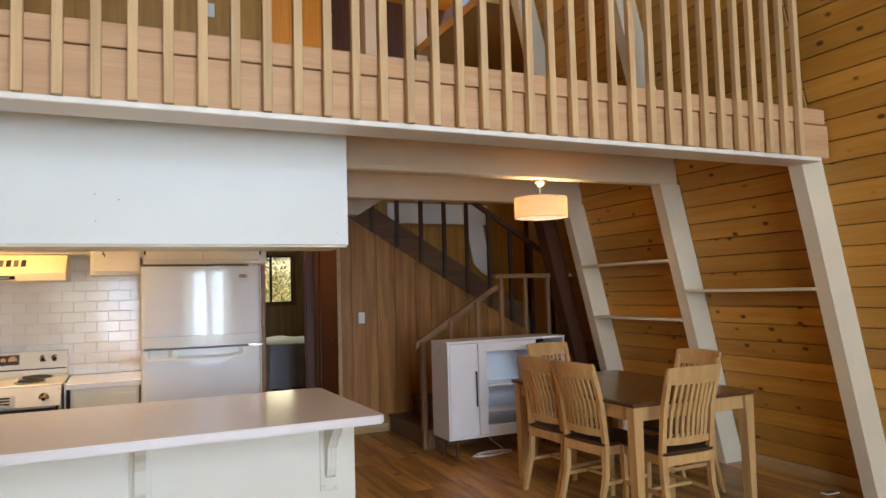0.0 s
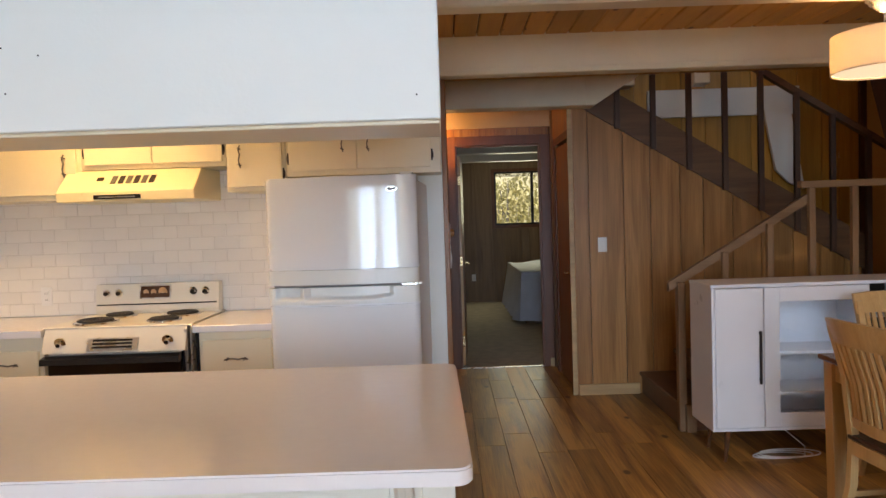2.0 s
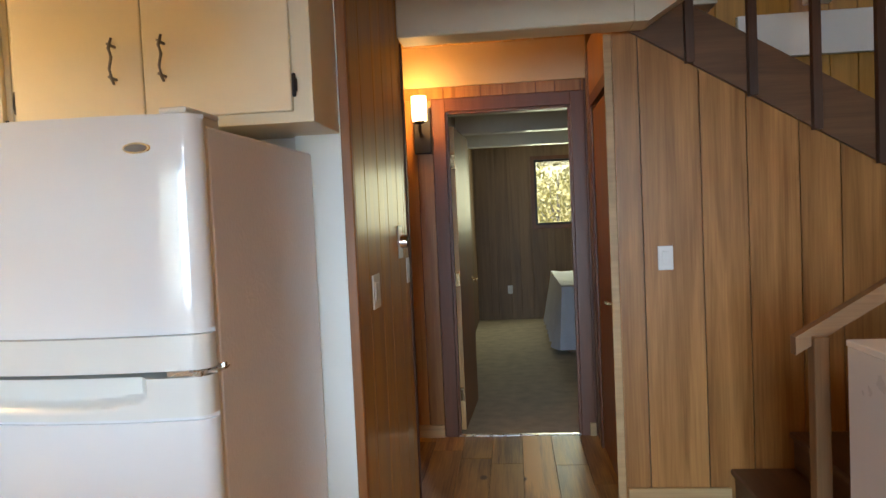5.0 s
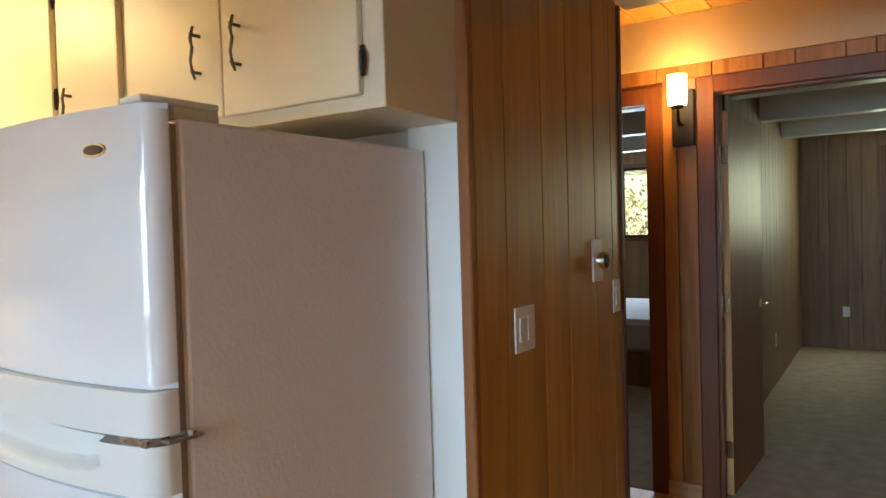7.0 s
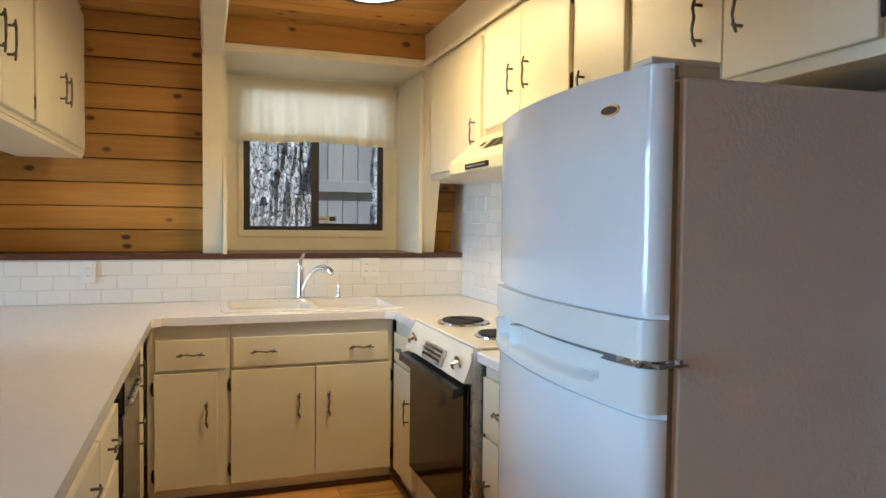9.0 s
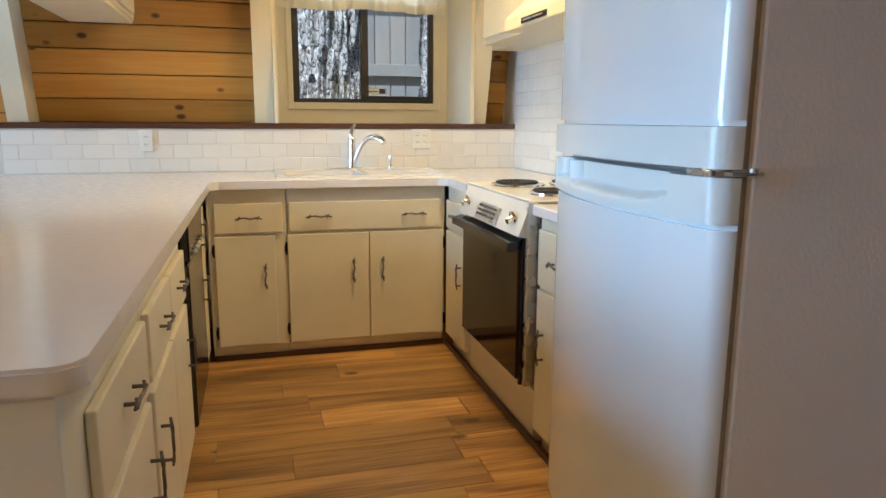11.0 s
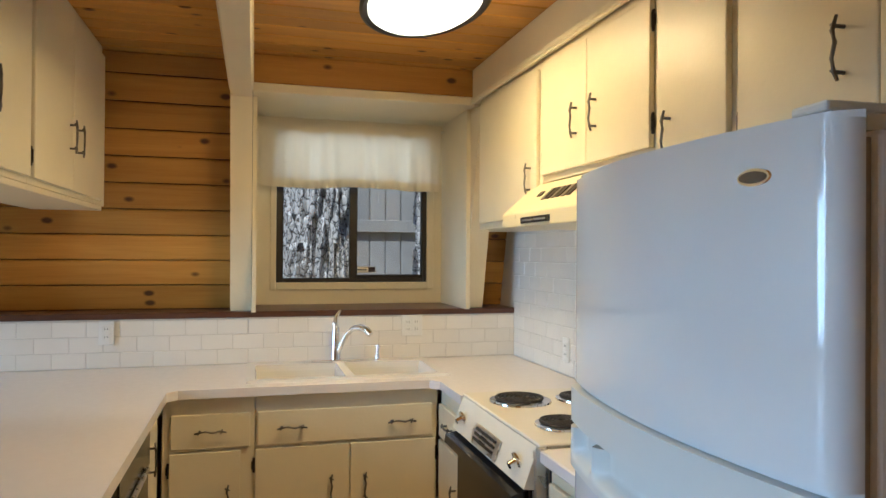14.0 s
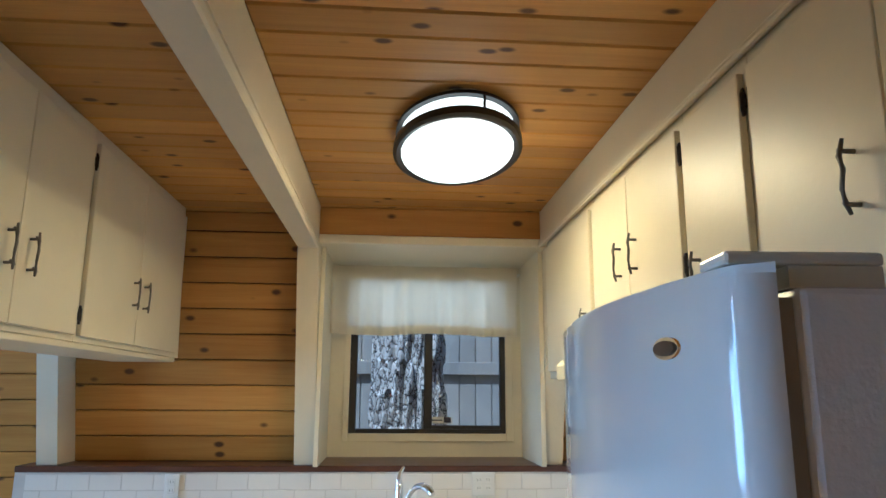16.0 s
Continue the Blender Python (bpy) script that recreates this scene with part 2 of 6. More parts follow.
STOVE = mat("stove_enamel", (0.78, 0.74, 0.64), 0.2, vary=0.03)
COIL = mat("coil", (0.03, 0.026, 0.024), 0.55, 0.3)
CLOCKF = mat("clock_face", (0.07, 0.03, 0.015), 0.2)
COPPER = mat("copper_dial", (0.62, 0.40, 0.25), 0.3, 0.7)
HOOD = mat("hood_enamel", (0.76, 0.68, 0.44), 0.3, vary=0.03)
PLASTIC = mat("white_plastic", (0.82, 0.81, 0.78), 0.35, vary=0.01)
SINK = mat("sink_enamel", (0.82, 0.80, 0.76), 0.12, vary=0.01)
SIDEB = mat("white_lacquer", (0.78, 0.78, 0.80), 0.3, vary=0.015, bump=0.01)
SHELF_IN = mat("cabinet_inside", (0.42, 0.48, 0.50), 0.5)
CARPET = mat("green_carpet", (0.48, 0.42, 0.33), 0.95, vary=0.15, scale=9, bump=1.0, bscale=300)
SHEET = mat("white_bedspread", (0.70, 0.73, 0.82), 0.8, vary=0.04, bump=0.3, bscale=20)
BLACKFR = mat("dark_window_frame", (0.035, 0.03, 0.028), 0.45, 0.3)
# tone raised towards orange to carry the warm glow of the stairwell
YPANEL = mat("yellow_wall_panel", (0.62, 0.38, 0.13), 0.5, vary=0.06, scale=2)
SHADE = mat("linen_shade", (0.80, 0.72, 0.58), 0.8, vary=0.04, scale=60, bump=0.3, bscale=300)
TREAD = wood("stair_tread", (0.10, 0.05, 0.025), (0.18, 0.10, 0.05), 1, 0.45, 1.0, 0.0, 0.05)
FENCE = mat("weathered_siding", (0.30, 0.285, 0.265), 0.8, vary=0.12, scale=3, bump=0.3, bscale=40, piece=0.08)
GROUND = mat("forest_ground", (0.26, 0.22, 0.14), 0.95, vary=0.3, scale=1.5, bump=1.0, bscale=8)
# bank and leaves paler than real foliage: sun glare put into the base colour
SOIL_SUNLIT = mat("leafy_bank_sunlit", (0.60, 0.57, 0.33), 0.95, vary=0.3, scale=2.0, bump=1.0, bscale=8)
LEAF_SUNLIT = mat("leaf", (0.60, 0.56, 0.25), 0.6, vary=0.35, scale=3)
BARK = mat("bark", (0.33, 0.29, 0.26), 0.95, vary=0.45, scale=9, bump=1.0, bscale=18)
GLASS = clear_glass("glass")
PAPER = mat("sticker_paper", (0.75, 0.72, 0.62), 0.6)
INK = mat("sticker_ink", (0.05, 0.04, 0.06), 0.6)
LIT = glow("ceiling_diffuser", (1.0, 0.86, 0.62), 2.3)
LIT2 = glow("sconce_glass", (1.0, 0.72, 0.35), 6.0)
LIT3 = glow("dining_diffuser", (1.0, 0.78, 0.48), 1.0)
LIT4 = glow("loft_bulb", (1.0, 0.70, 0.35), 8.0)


def cloth_mat(name, color):
    m = mat(name, color, 0.85, vary=0.03, bump=0.2, bscale=200)
    nt = m.node_tree
    tr = nt.nodes.new("ShaderNodeBsdfTranslucent")
    tr.inputs["Color"].default_value = (*color, 1)
    mx = nt.nodes.new("ShaderNodeMixShader")
    mx.inputs[0].default_value = 0.4
    nt.links.new(nt.nodes["Principled BSDF"].outputs[0], mx.inputs[1])
    nt.links.new(tr.outputs[0], mx.inputs[2])
    nt.links.new(mx.outputs[0], nt.nodes["Material Output"].inputs["Surface"])
    return m


CURTAIN = cloth_mat("curtain_linen", (0.86, 0.79, 0.64))
SHADE = cloth_mat("lamp_linen", (0.80, 0.72, 0.58))

# ---------- building helpers ----------


def box(bm, x0, x1, y0, y1, z0, z1, bevel=0.0, m=None, seg=1):
    r = bmesh.ops.create_cube(bm, size=1.0)
    vs = r["verts"]
    for v in vs:
        v.co = Vector(((x0 + x1) / 2 + v.co.x * (x1 - x0), (y0 + y1) / 2 + v.co.y * (y1 - y0), (z0 + z1) / 2 + v.co.z * (z1 - z0)))
    if bevel:
        es = list({e for v in vs for e in v.link_edges})
        out = bmesh.ops.bevel(bm, geom=es, offset=bevel, segments=seg, affect="EDGES", profile=0.5)
        vs = list(set(v for v in out["verts"]) | set(v for v in vs if v.is_valid))
    if m is not None:
        bmesh.ops.transform(bm, matrix=m, verts=vs)
    return vs


def cyl(bm, p0, p1, r0, r1=None, n=16, caps=True):
    p0, p1 = Vector(p0), Vector(p1)
    d = p1 - p0
    r = bmesh.ops.create_cone(bm, cap_ends=caps, segments=n, radius1=r0, radius2=r0 if r1 is None else r1, depth=d.length)
    m = Matrix.Translation((p0 + p1) / 2) @ d.to_track_quat("Z", "Y").to_matrix().to_4x4()
    bmesh.ops.transform(bm, matrix=m, verts=r["verts"])
    return r["verts"]


def prism(bm, pts, axis, a, b):
    """A solid of outline pts (2D) from a to b along the axis; pts are in the other two axes in order."""
    def at(p, w):
        c = list(p)
        c.insert(axis, w)
        return Vector(c)
    lo = [bm.verts.new(at(p, a)) for p in pts]
    hi = [bm.verts.new(at(p, b)) for p in pts]
    fs = [bm.faces.new(lo), bm.faces.new(hi[::-1])]
    n = len(pts)
    for i in range(n):
        fs.append(bm.faces.new((lo[i], hi[i], hi[(i + 1) % n], lo[(i + 1) % n])))
    bmesh.ops.recalc_face_normals(bm, faces=fs)
    return lo + hi


def tube(bm, pts, r, n=8):
    pts = [Vector(p) for p in pts]
    rings = []
    for i, p in enumerate(pts):
        d = (pts[min(i + 1, len(pts) - 1)] - pts[max(i - 1, 0)]).normalized()
        q = d.to_track_quat("Z", "Y").to_matrix()
        rr = r[i] if isinstance(r, (list, tuple)) else r
        rings.append([bm.verts.new(p + q @ Vector((rr * math.cos(2 * math.pi * k / n), rr * math.sin(2 * math.pi * k / n), 0))) for k in range(n)])
    for a, b in zip(rings, rings[1:]):
        for k in range(n):
            bm.faces.new((a[k], a[(k + 1) % n], b[(k + 1) % n], b[k]))
    bm.faces.new(rings[0][::-1])
    bm.faces.new(rings[-1])


def lathe(bm, prof, center=(0, 0, 0), n=24):
    c = Vector(center)
    rings = []
    for r, z in prof:
        rings.append([bm.verts.new(c + Vector((r * math.cos(2 * math.pi * k / n), r * math.sin(2 * math.pi * k / n), z))) for k in range(n)])
    for a, b in zip(rings, rings[1:]):
        for k in range(n):
            bm.faces.new((a[k], a[(k + 1) % n], b[(k + 1) % n], b[k]))


def link_mesh(name, bm, material, parent=None, smooth=False):
    me = bpy.data.meshes.new(name)
    bm.to_mesh(me)
    bm.free()
    me.materials.append(material)
    if smooth:
        me.shade_smooth()
        me.set_sharp_from_angle(angle=radians(35))
    ob = new(name, me)
    if parent is not None:
        ob.parent = parent
    return ob


def part(name, bm, material, parent, label="", smooth=False):
    """One mesh under a thing, its corners given relative to the thing's own origin."""
    ob = link_mesh(name, bm, material, parent, smooth)
    if label:
        ob["label"] = label
    return ob


def thing(name, at, label, category, group="", rz=0.0):
    ob = new(name)
    ob.empty_display_size = 0.1
    ob.matrix_world = pose(*at, 0, 0, rz)
    return tagged(ob, label, category, group)


def structure(name, bm, material, label="", smooth=False):
    ob = link_mesh(name, bm, material, None, smooth)
    return tagged(ob, label, "", "", "structure")


def boxpart(name, dims, material, parent, bevel=0.002, label=""):
    bm = bmesh.new()
    box(bm, *dims, bevel=bevel)
    return part(name, bm, material, parent, label)


def piece(name, me, parent, loc, rot=(0, 0, 0)):
    ob = new(name, me)
    ob.parent = parent
    ob.location, ob.rotation_euler = loc, rot
    return ob


MESHES = {}


def board_mesh(key, sx, sy, sz, bev, material):
    k = (key, round(sx, 3), round(sy, 3), round(sz, 3))
    if k not in MESHES:
        bm = bmesh.new()
        box(bm, -sx / 2, sx / 2, -sy / 2, sy / 2, -sz / 2, sz / 2, bevel=bev)
        me = bpy.data.meshes.new(key)
        bm.to_mesh(me)
        bm.free()
        me.materials.append(material)
        MESHES[k] = me
    return MESHES[k]


# ---------- plan ----------
SL = 0.245
TH = math.atan(SL)
LEDGE_Z, CEIL, BEAM_B = 1.18, 2.46, 2.245
YS = -3.0
BEAMS = [(4.53, 4.63), (5.778, 5.882), (7.05, 7.155)]
TOPZ = 5.2


def ex(z):
    return 5.10 - SL * z


def wx(z):
    return -1.79 + SL * z


# ground and floor
bm = bmesh.new()
box(bm, -300, 300, -300, 300, -0.6, -0.25)
structure("ground", bm, GROUND, "brown forest floor round the cabin")
bm = bmesh.new()
box(bm, -3.2, 7.2, YS - 0.15, 9.62, -0.24, -0.012)
floor = structure("floor", bm, SEAM, "dark wood-look plank floor with staggered joints")
bm = bmesh.new()
box(bm, -3.2, 7.2, 9.62, 15.1, -0.24, 0.0)
structure("floor_bedroom", bm, CARPET, "worn grey-green bedroom carpet")
bm = bmesh.new()
box(bm, 1.83, 2.62, 9.60, 9.635, -0.01, 0.006, bevel=0.002)
structure("trim_threshold", bm, STEEL, "thin metal carpet threshold")


# sloping side walls (backing slabs)
def slope_slab(name, side, y0, y1, z0, z1, off, thick, material):
    f = ex if side > 0 else wx
    a, b = side * off, side * (off + thick)
    bm = bmesh.new()
    prism(bm, [(f(z0) + a, z0), (f(z1) + a, z1), (f(z1) + b, z1), (f(z0) + b, z0)], 1, y0, y1)
    return structure(name, bm, material, "dark backing behind the sloping pine boards")


wall_east = slope_slab("wall_east", 1, YS, 7.44, -0.2, TOPZ, 0.215, 0.12, SEAM)
wall_west_s = slope_slab("wall_west", -1, YS, 5.90, -0.2, TOPZ, 0.215, 0.12, SEAM)
wall_west_m = slope_slab("wall_west", -1, 5.90, 7.06, 2.34, TOPZ, 0.215, 0.12, SEAM)
wall_west_l = slope_slab("wall_west", -1, 5.90, 7.06, -0.2, 1.14, 0.215, 0.12, SEAM)
wall_west_n = slope_slab("wall_west", -1, 7.045, 9.5, -0.2, TOPZ, 0.215, 0.12, SEAM)

# ribs
for side in (1, -1):
    f = ex if side > 0 else wx
    for i, (y0, y1) in enumerate(BEAMS):
        z0 = 0.0 if side > 0 else LEDGE_Z + 0.001
        bm = bmesh.new()
        prism(bm, [(f(z0), z0), (f(BEAM_B), BEAM_B), (f(BEAM_B) + side * 0.20, BEAM_B), (f(z0) + side * 0.20, z0)], 1, y0, y1)
        structure("rib", bm, BEAM, "cream-painted leaning wall rib")
        if i:
            bm = bmesh.new()
            prism(bm, [(f(2.9), 2.9), (f(TOPZ), TOPZ), (f(TOPZ) + side * 0.20, TOPZ), (f(2.9) + side * 0.20, 2.9)], 1, y0, y1)
            structure("rib", bm, BEAM, "cream-painted leaning wall rib")
bm = bmesh.new()
prism(bm, [(ex(0) - 0.06, 0), (ex(3.0) - 0.06, 3.0), (ex(3.0) + 0.10, 3.0), (ex(0) + 0.10, 0)], 1, 7.44, 7.60)
structure("rib_dark", bm, DARKRIB, "dark-stained leaning post at the stair")

# beams
for i, (y0, y1) in enumerate(BEAMS):
    bm = bmesh.new()
    box(bm, wx(BEAM_B) - 0.18, ex(BEAM_B) + 0.18, y0, y1, BEAM_B if i else 2.206, CEIL + 0.02, bevel=0.006)
    box(bm, wx(BEAM_B), ex(BEAM_B), y0 - 0.006, y1 + 0.006, BEAM_B + 0.03, BEAM_B + 0.036)
    structure("beam", bm, BEAM, "cream-painted ceiling beam")
bm = bmesh.new()
box(bm, 1.745, 2.80, 8.275, 8.445, BEAM_B, CEIL, bevel=0.006)
structure("beam", bm, BEAM, "short cream-painted beam over the hall")
bm = bmesh.new()
prism(bm, [(2.80, BEAM_B), (2.86, BEAM_B), (3.20, CEIL), (2.80, CEIL)], 1, 8.28, 8.44)
structure("beam", bm, BEAM, "angled cream beam end")

# plank ceiling with grooves, and the loft floor above it
bm = bmesh.new()
x = -1.45
while x < 4.75:
    for (y0, y1) in ((4.63, 5.778), (5.882, 7.05), (7.155, 8.44)):
        if y0 > 7 and x > 2.86:
            y1 = 8.3
        box(bm, x + 0.0028, x + 0.1272, y0, y1, CEIL, CEIL + 0.02, bevel=0.006)
    x += 0.13
for k in range(14):
    xx = 0.1 + 0.192 * k
    box(bm, xx + 0.002, xx + 0.19, 8.45, 9.6, 2.53, 2.55, bevel=0.004)
structure("ceiling", bm, PINE_CEIL, "knotty pine tongue and groove ceiling")
bm = bmesh.new()
box(bm, wx(2.5) - 0.18, ex(2.5) + 0.18, 4.527, 8.3, CEIL + 0.022, CEIL + 0.055)
box(bm, -1.3, 2.9, 8.45, 9.7, 2.552, 2.60)
structure("loft_floor", bm, SEAM, "loft floor")

# loft edge: fascia boards
bm = bmesh.new()
box(bm, wx(2.4) - 0.19, ex(2.4) + 0.19, 4.44, 4.525, 2.205, 2.408, bevel=0.003)
structure("fascia_board", bm, PINE_X, "knotty pine fascia board of the loft edge")
bm = bmesh.new()
box(bm, wx(2.55) - 0.19, ex(2.55) + 0.19, 4.43, 4.525, 2.412, 2.506, bevel=0.003)
structure("fascia_board", bm, PINE_X, "pale upper fascia board of the loft edge")
bm = bmesh.new()
box(bm, wx(2.25), ex(2.25) + 0.05, 4.415, 4.62, 2.178, 2.2035, bevel=0.004)
structure("trim", bm, WHITE, "thin white strip under the loft edge")

# roof and gable ends
bm = bmesh.new()
box(bm, -1.2, 4.6, YS, 9.7, TOPZ - 0.02, TOPZ + 0.15)
structure("ceiling_top", bm, PINE_CEIL, "pine boards high over the living room")
bm = bmesh.new()
for (x0, x1, z0, z1) in ((-2.6, -0.7, -0.2, 5.4), (3.9, 6.0, -0.2, 5.4), (-0.7, 3.9, -0.2, 0.25), (-0.7, 3.9, 2.85, 3.2), (-0.7, 3.9, 4.8, 5.4)):
    box(bm, x0, x1, YS - 0.12, YS, z0, z1)
structure("wall_south", bm, PINE_Y, "pine gable wall round the large windows")
bm = bmesh.new()
for xx in (-0.7, 0.78, 2.30, 3.85):
    box(bm, xx, xx + 0.07, YS - 0.10, YS + 0.02, 0.25, 4.8)
structure("window_south_frame", bm, BEAM, "painted posts of the large south window")
for (x0, x1) in ((-0.75, 0.35), (1.45, 2.0), (3.0, 3.9)):
    bm = bmesh.new()
    pv = None
    for i in range(61):
        xx = x0 + (x1 - x0) * i / 60
        yy = YS + 0.10 + 0.03 * math.sin(xx * 55)
        c = [bm.verts.new((xx, yy, 0.05)), bm.verts.new((xx, yy, 2.8))]
        if pv:
            bm.faces.new((pv[0], c[0], c[1], pv[1]))
        pv = c
    structure("curtain_south", bm, CURTAIN, "pale curtain at the large south window", True)

# kitchen back wall, hall walls
bm = bmesh.new()
box(bm, -1.75, 1.734, 7.3355, 7.45, 0, CEIL)
structure("wall_kitchen", bm, GROUT, "white wall behind the stove")
bm = bmesh.new()
box(bm, 1.56, 1.709, 7.295, 7.341, 0.0, CEIL)
structure("wall_stub", bm, WALLW, "white wall strip beside the fridge")
bm = bmesh.new()
box(bm, 1.62, 1.720, 7.45, 8.36, 0.0, CEIL)
wall_hall = structure("wall_hall", bm, CASING, "varnished brown panelled wall of the hall")
bm = bmesh.new()
box(bm, 1.709, 1.742, 7.282, 7.308, 0.0, CEIL - 0.002, bevel=0.004)
structure("trim_corner", bm, DOOR_W, "reddish wooden corner trim")
bm = bmesh.new()
box(bm, 1.610, 1.7485, 8.36, 8.385, 0.0, BEAM_B, bevel=0.003)
structure("trim_corner", bm, DARKRIB, "dark edge of the panelled wall")
bm = bmesh.new()
box(bm, 0.35, 1.60, 8.25, 8.36, 0, CEIL)
box(bm, 0.35, 0.45, 8.36, 9.6, 0, CEIL)
structure("wall_alcove", bm, PANEL_DIM, "dark panelled hall alcove")
# end wall with two doors
bm = bmesh.new()
for (x0, x1, z0, z1) in ((0.35, 0.74, 0, CEIL), (1.49, 1.815, 0, CEIL), (0.74, 1.49, 2.10, CEIL), (1.815, 2.635, 2.125, CEIL), (2.635, 2.83, 0, CEIL)):
    box(bm, x0, x1, 9.61, 9.70, z0, z1)
wall_end = structure("wall_end", bm, CASING, "panelled wall at the end of the hall")
bm = bmesh.new()
box(bm, 0.45, 2.72, 9.585, 9.609, 2.27, 2.528)
structure("wall_end_upper", bm, mat("orange_wall", (0.62, 0.46, 0.26), 0.6, vary=0.04), "pale upper strip of the hall end wall")
# closet side wall of hall
bm = bmesh.new()
for (y0, y1, z0, z1) in ((8.52, 8.60, 0, CEIL), (9.34, 9.61, 0, CEIL), (8.60, 9.34, 2.06, CEIL)):
    box(bm, 2.73, 2.83, y0, y1, z0, z1)
structure("wall_closet", bm, PANEL, "panelled side wall of the hall")
# stair wall under the upper flight
def str_lo(x):
    return 2.24 - 0.607 * (x - 2.84)


bm = bmesh.new()
prism(bm, [(2.731, 0), (5.05, 0), (5.05, 0.70), (4.70, str_lo(4.70)), (2.75, str_lo(2.75)), (2.731, CEIL)], 1, 8.535, 8.60)
wall_stair = structure("wall_stair", bm, PANEL_DIM, "brown panelled wall under the stair")
bm = bmesh.new()
box(bm, 2.72, 6.9, 9.52, 9.60, 0, 4.4)
wall_stair_back = structure("wall_stair_back", bm, PANEL_DIM, "brown panelled wall behind the stair")
bm = bmesh.new()
box(bm, 5.58, 6.85, 9.495, 9.518, 0.0, 4.3)
structure("wall_yellow", bm, YPANEL, "plain yellowish wall panel beyond the stair")
bm = bmesh.new()
box(bm, 6.85, 6.95, 7.4, 9.6, 0, 4.3)
box(bm, 3.9, 6.95, 7.445, 9.6, 4.3, 4.4)
box(bm, 5.16, 6.95, 7.36, 7.44, 0, 4.3)
structure("wall_stair_east", bm, YPANEL, "plain yellowish wall closing the stairwell")

# bedrooms
bm = bmesh.new()
box(bm, -3.0, 2.55, 14.8, 14.92, 0, 1.30)
box(bm, 3.6, 5.2, 14.8, 14.92, 0, 1.30)
box(bm, 2.55, 3.6, 14.8, 14.92, 0, 1.30)
box(bm, -3.0, -0.95, 14.8, 14.92, 1.30, 2.6)
box(bm, 0.12, 2.55, 14.8, 14.92, 1.30, 2.6)
box(bm, 3.6, 5.2, 14.8, 14.92, 1.30, 2.6)
box(bm, 2.55, 3.6, 14.8, 14.92, 2.20, 2.6)
box(bm, -0.95, 0.12, 14.8, 14.92, 2.20, 2.6)
wall_bed_n = structure("wall_bedroom_north", bm, PANEL_DIM, "grey-brown panelled bedroom wall")
bm = bmesh.new()
box(bm, 1.60, 1.70, 9.70, 14.8, 0, 2.6)
wall_bed_w = structure("wall_bedroom_west", bm, PANEL_DIM, "brown panelled wall between the bedrooms")
bm = bmesh.new()
box(bm, 5.1, 5.2, 9.6, 14.8, 0, 2.6)
box(bm, -3.0, -2.9, 9.6, 14.8, 0, 2.6)
box(bm, 2.83, 5.2, 9.61, 9.70, 0, 2.6)
box(bm, -3.0, 0.35, 9.61, 9.70, 0, 2.6)
structure("wall_bedroom_sides", bm, PANEL_DIM, "brown panelled bedroom side walls")
bm = bmesh.new()
box(bm, -3.0, 5.2, 9.62, 14.9, 2.45, 2.55)
structure("ceiling_bedroom", bm, WHITE, "white bedroom ceiling")
for yy in (10.6, 11.9, 13.2):
    for (x0, x1) in ((-2.9, 1.60), (1.70, 5.1)):
        bm = bmesh.new()
        box(bm, x0, x1, yy, yy + 0.15, 2.25, 2.45, bevel=0.005)
        structure("beam_bedroom", bm, WHITE, "white bedroom ceiling beam")



def plate_bark(m):
    """Adds bright flaky plates with dark furrows."""
    nt = m.node_tree
    b = nt.nodes["Principled BSDF"]
    tc = nt.nodes.new("ShaderNodeTexCoord")
    mp = nt.nodes.new("ShaderNodeMapping")
    mp.inputs["Scale"].default_value = (26, 26, 9)
    nz = nt.nodes.new("ShaderNodeTexNoise")
    nz.inputs["Scale"].default_value = 14
    nt.links.new(tc.outputs["Object"], nz.inputs["Vector"])
    ad = nt.nodes.new("ShaderNodeVectorMath")
    sc = nt.nodes.new("ShaderNodeVectorMath")
    sc.operation = "SCALE"
    sc.inputs["Scale"].default_value = 0.10
    nt.links.new(nz.outputs["Color"], sc.inputs[0])
    nt.links.new(tc.outputs["Object"], ad.inputs[0])
    nt.links.new(sc.outputs[0], ad.inputs[1])
    nt.links.new(ad.outputs[0], mp.inputs["Vector"])
    vo = nt.nodes.new("ShaderNodeTexVoronoi")
    vo.feature = "DISTANCE_TO_EDGE"
    vo.inputs["Scale"].default_value = 1.0
    nt.links.new(mp.outputs[0], vo.inputs["Vector"])
    n2 = nt.nodes.new("ShaderNodeTexNoise")
    n2.inputs["Scale"].default_value = 30
    n2.inputs["Detail"].default_value = 8
    nt.links.new(tc.outputs["Object"], n2.inputs["Vector"])
    mu = nt.nodes.new("ShaderNodeMath")
    mu.operation = "MULTIPLY"
    nt.links.new(vo.outputs["Distance"], mu.inputs[0])
    nt.links.new(n2.outputs["Fac"], mu.inputs[1])
    cr = nt.nodes.new("ShaderNodeValToRGB")
    e = cr.color_ramp.elements
    e[0].position, e[0].color = 0.006, (0.035, 0.032, 0.035, 1)
    e[1].position, e[1].color = 0.055, (0.60, 0.58, 0.57, 1)
    nt.links.new(mu.outputs[0], cr.inputs["Fac"])
    nt.links.new(cr.outputs[0], b.inputs["Base Color"])
    bp = nt.nodes.new("ShaderNodeBump")
    bp.inputs["Distance"].default_value = 0.03
    bp.inputs["Strength"].default_value = 1.0
    nt.links.new(mu.outputs[0], bp.inputs["Height"])
    nt.links.new(bp.outputs[0], b.inputs["Normal"])


plate_bark(BARK)

XW = -1.47
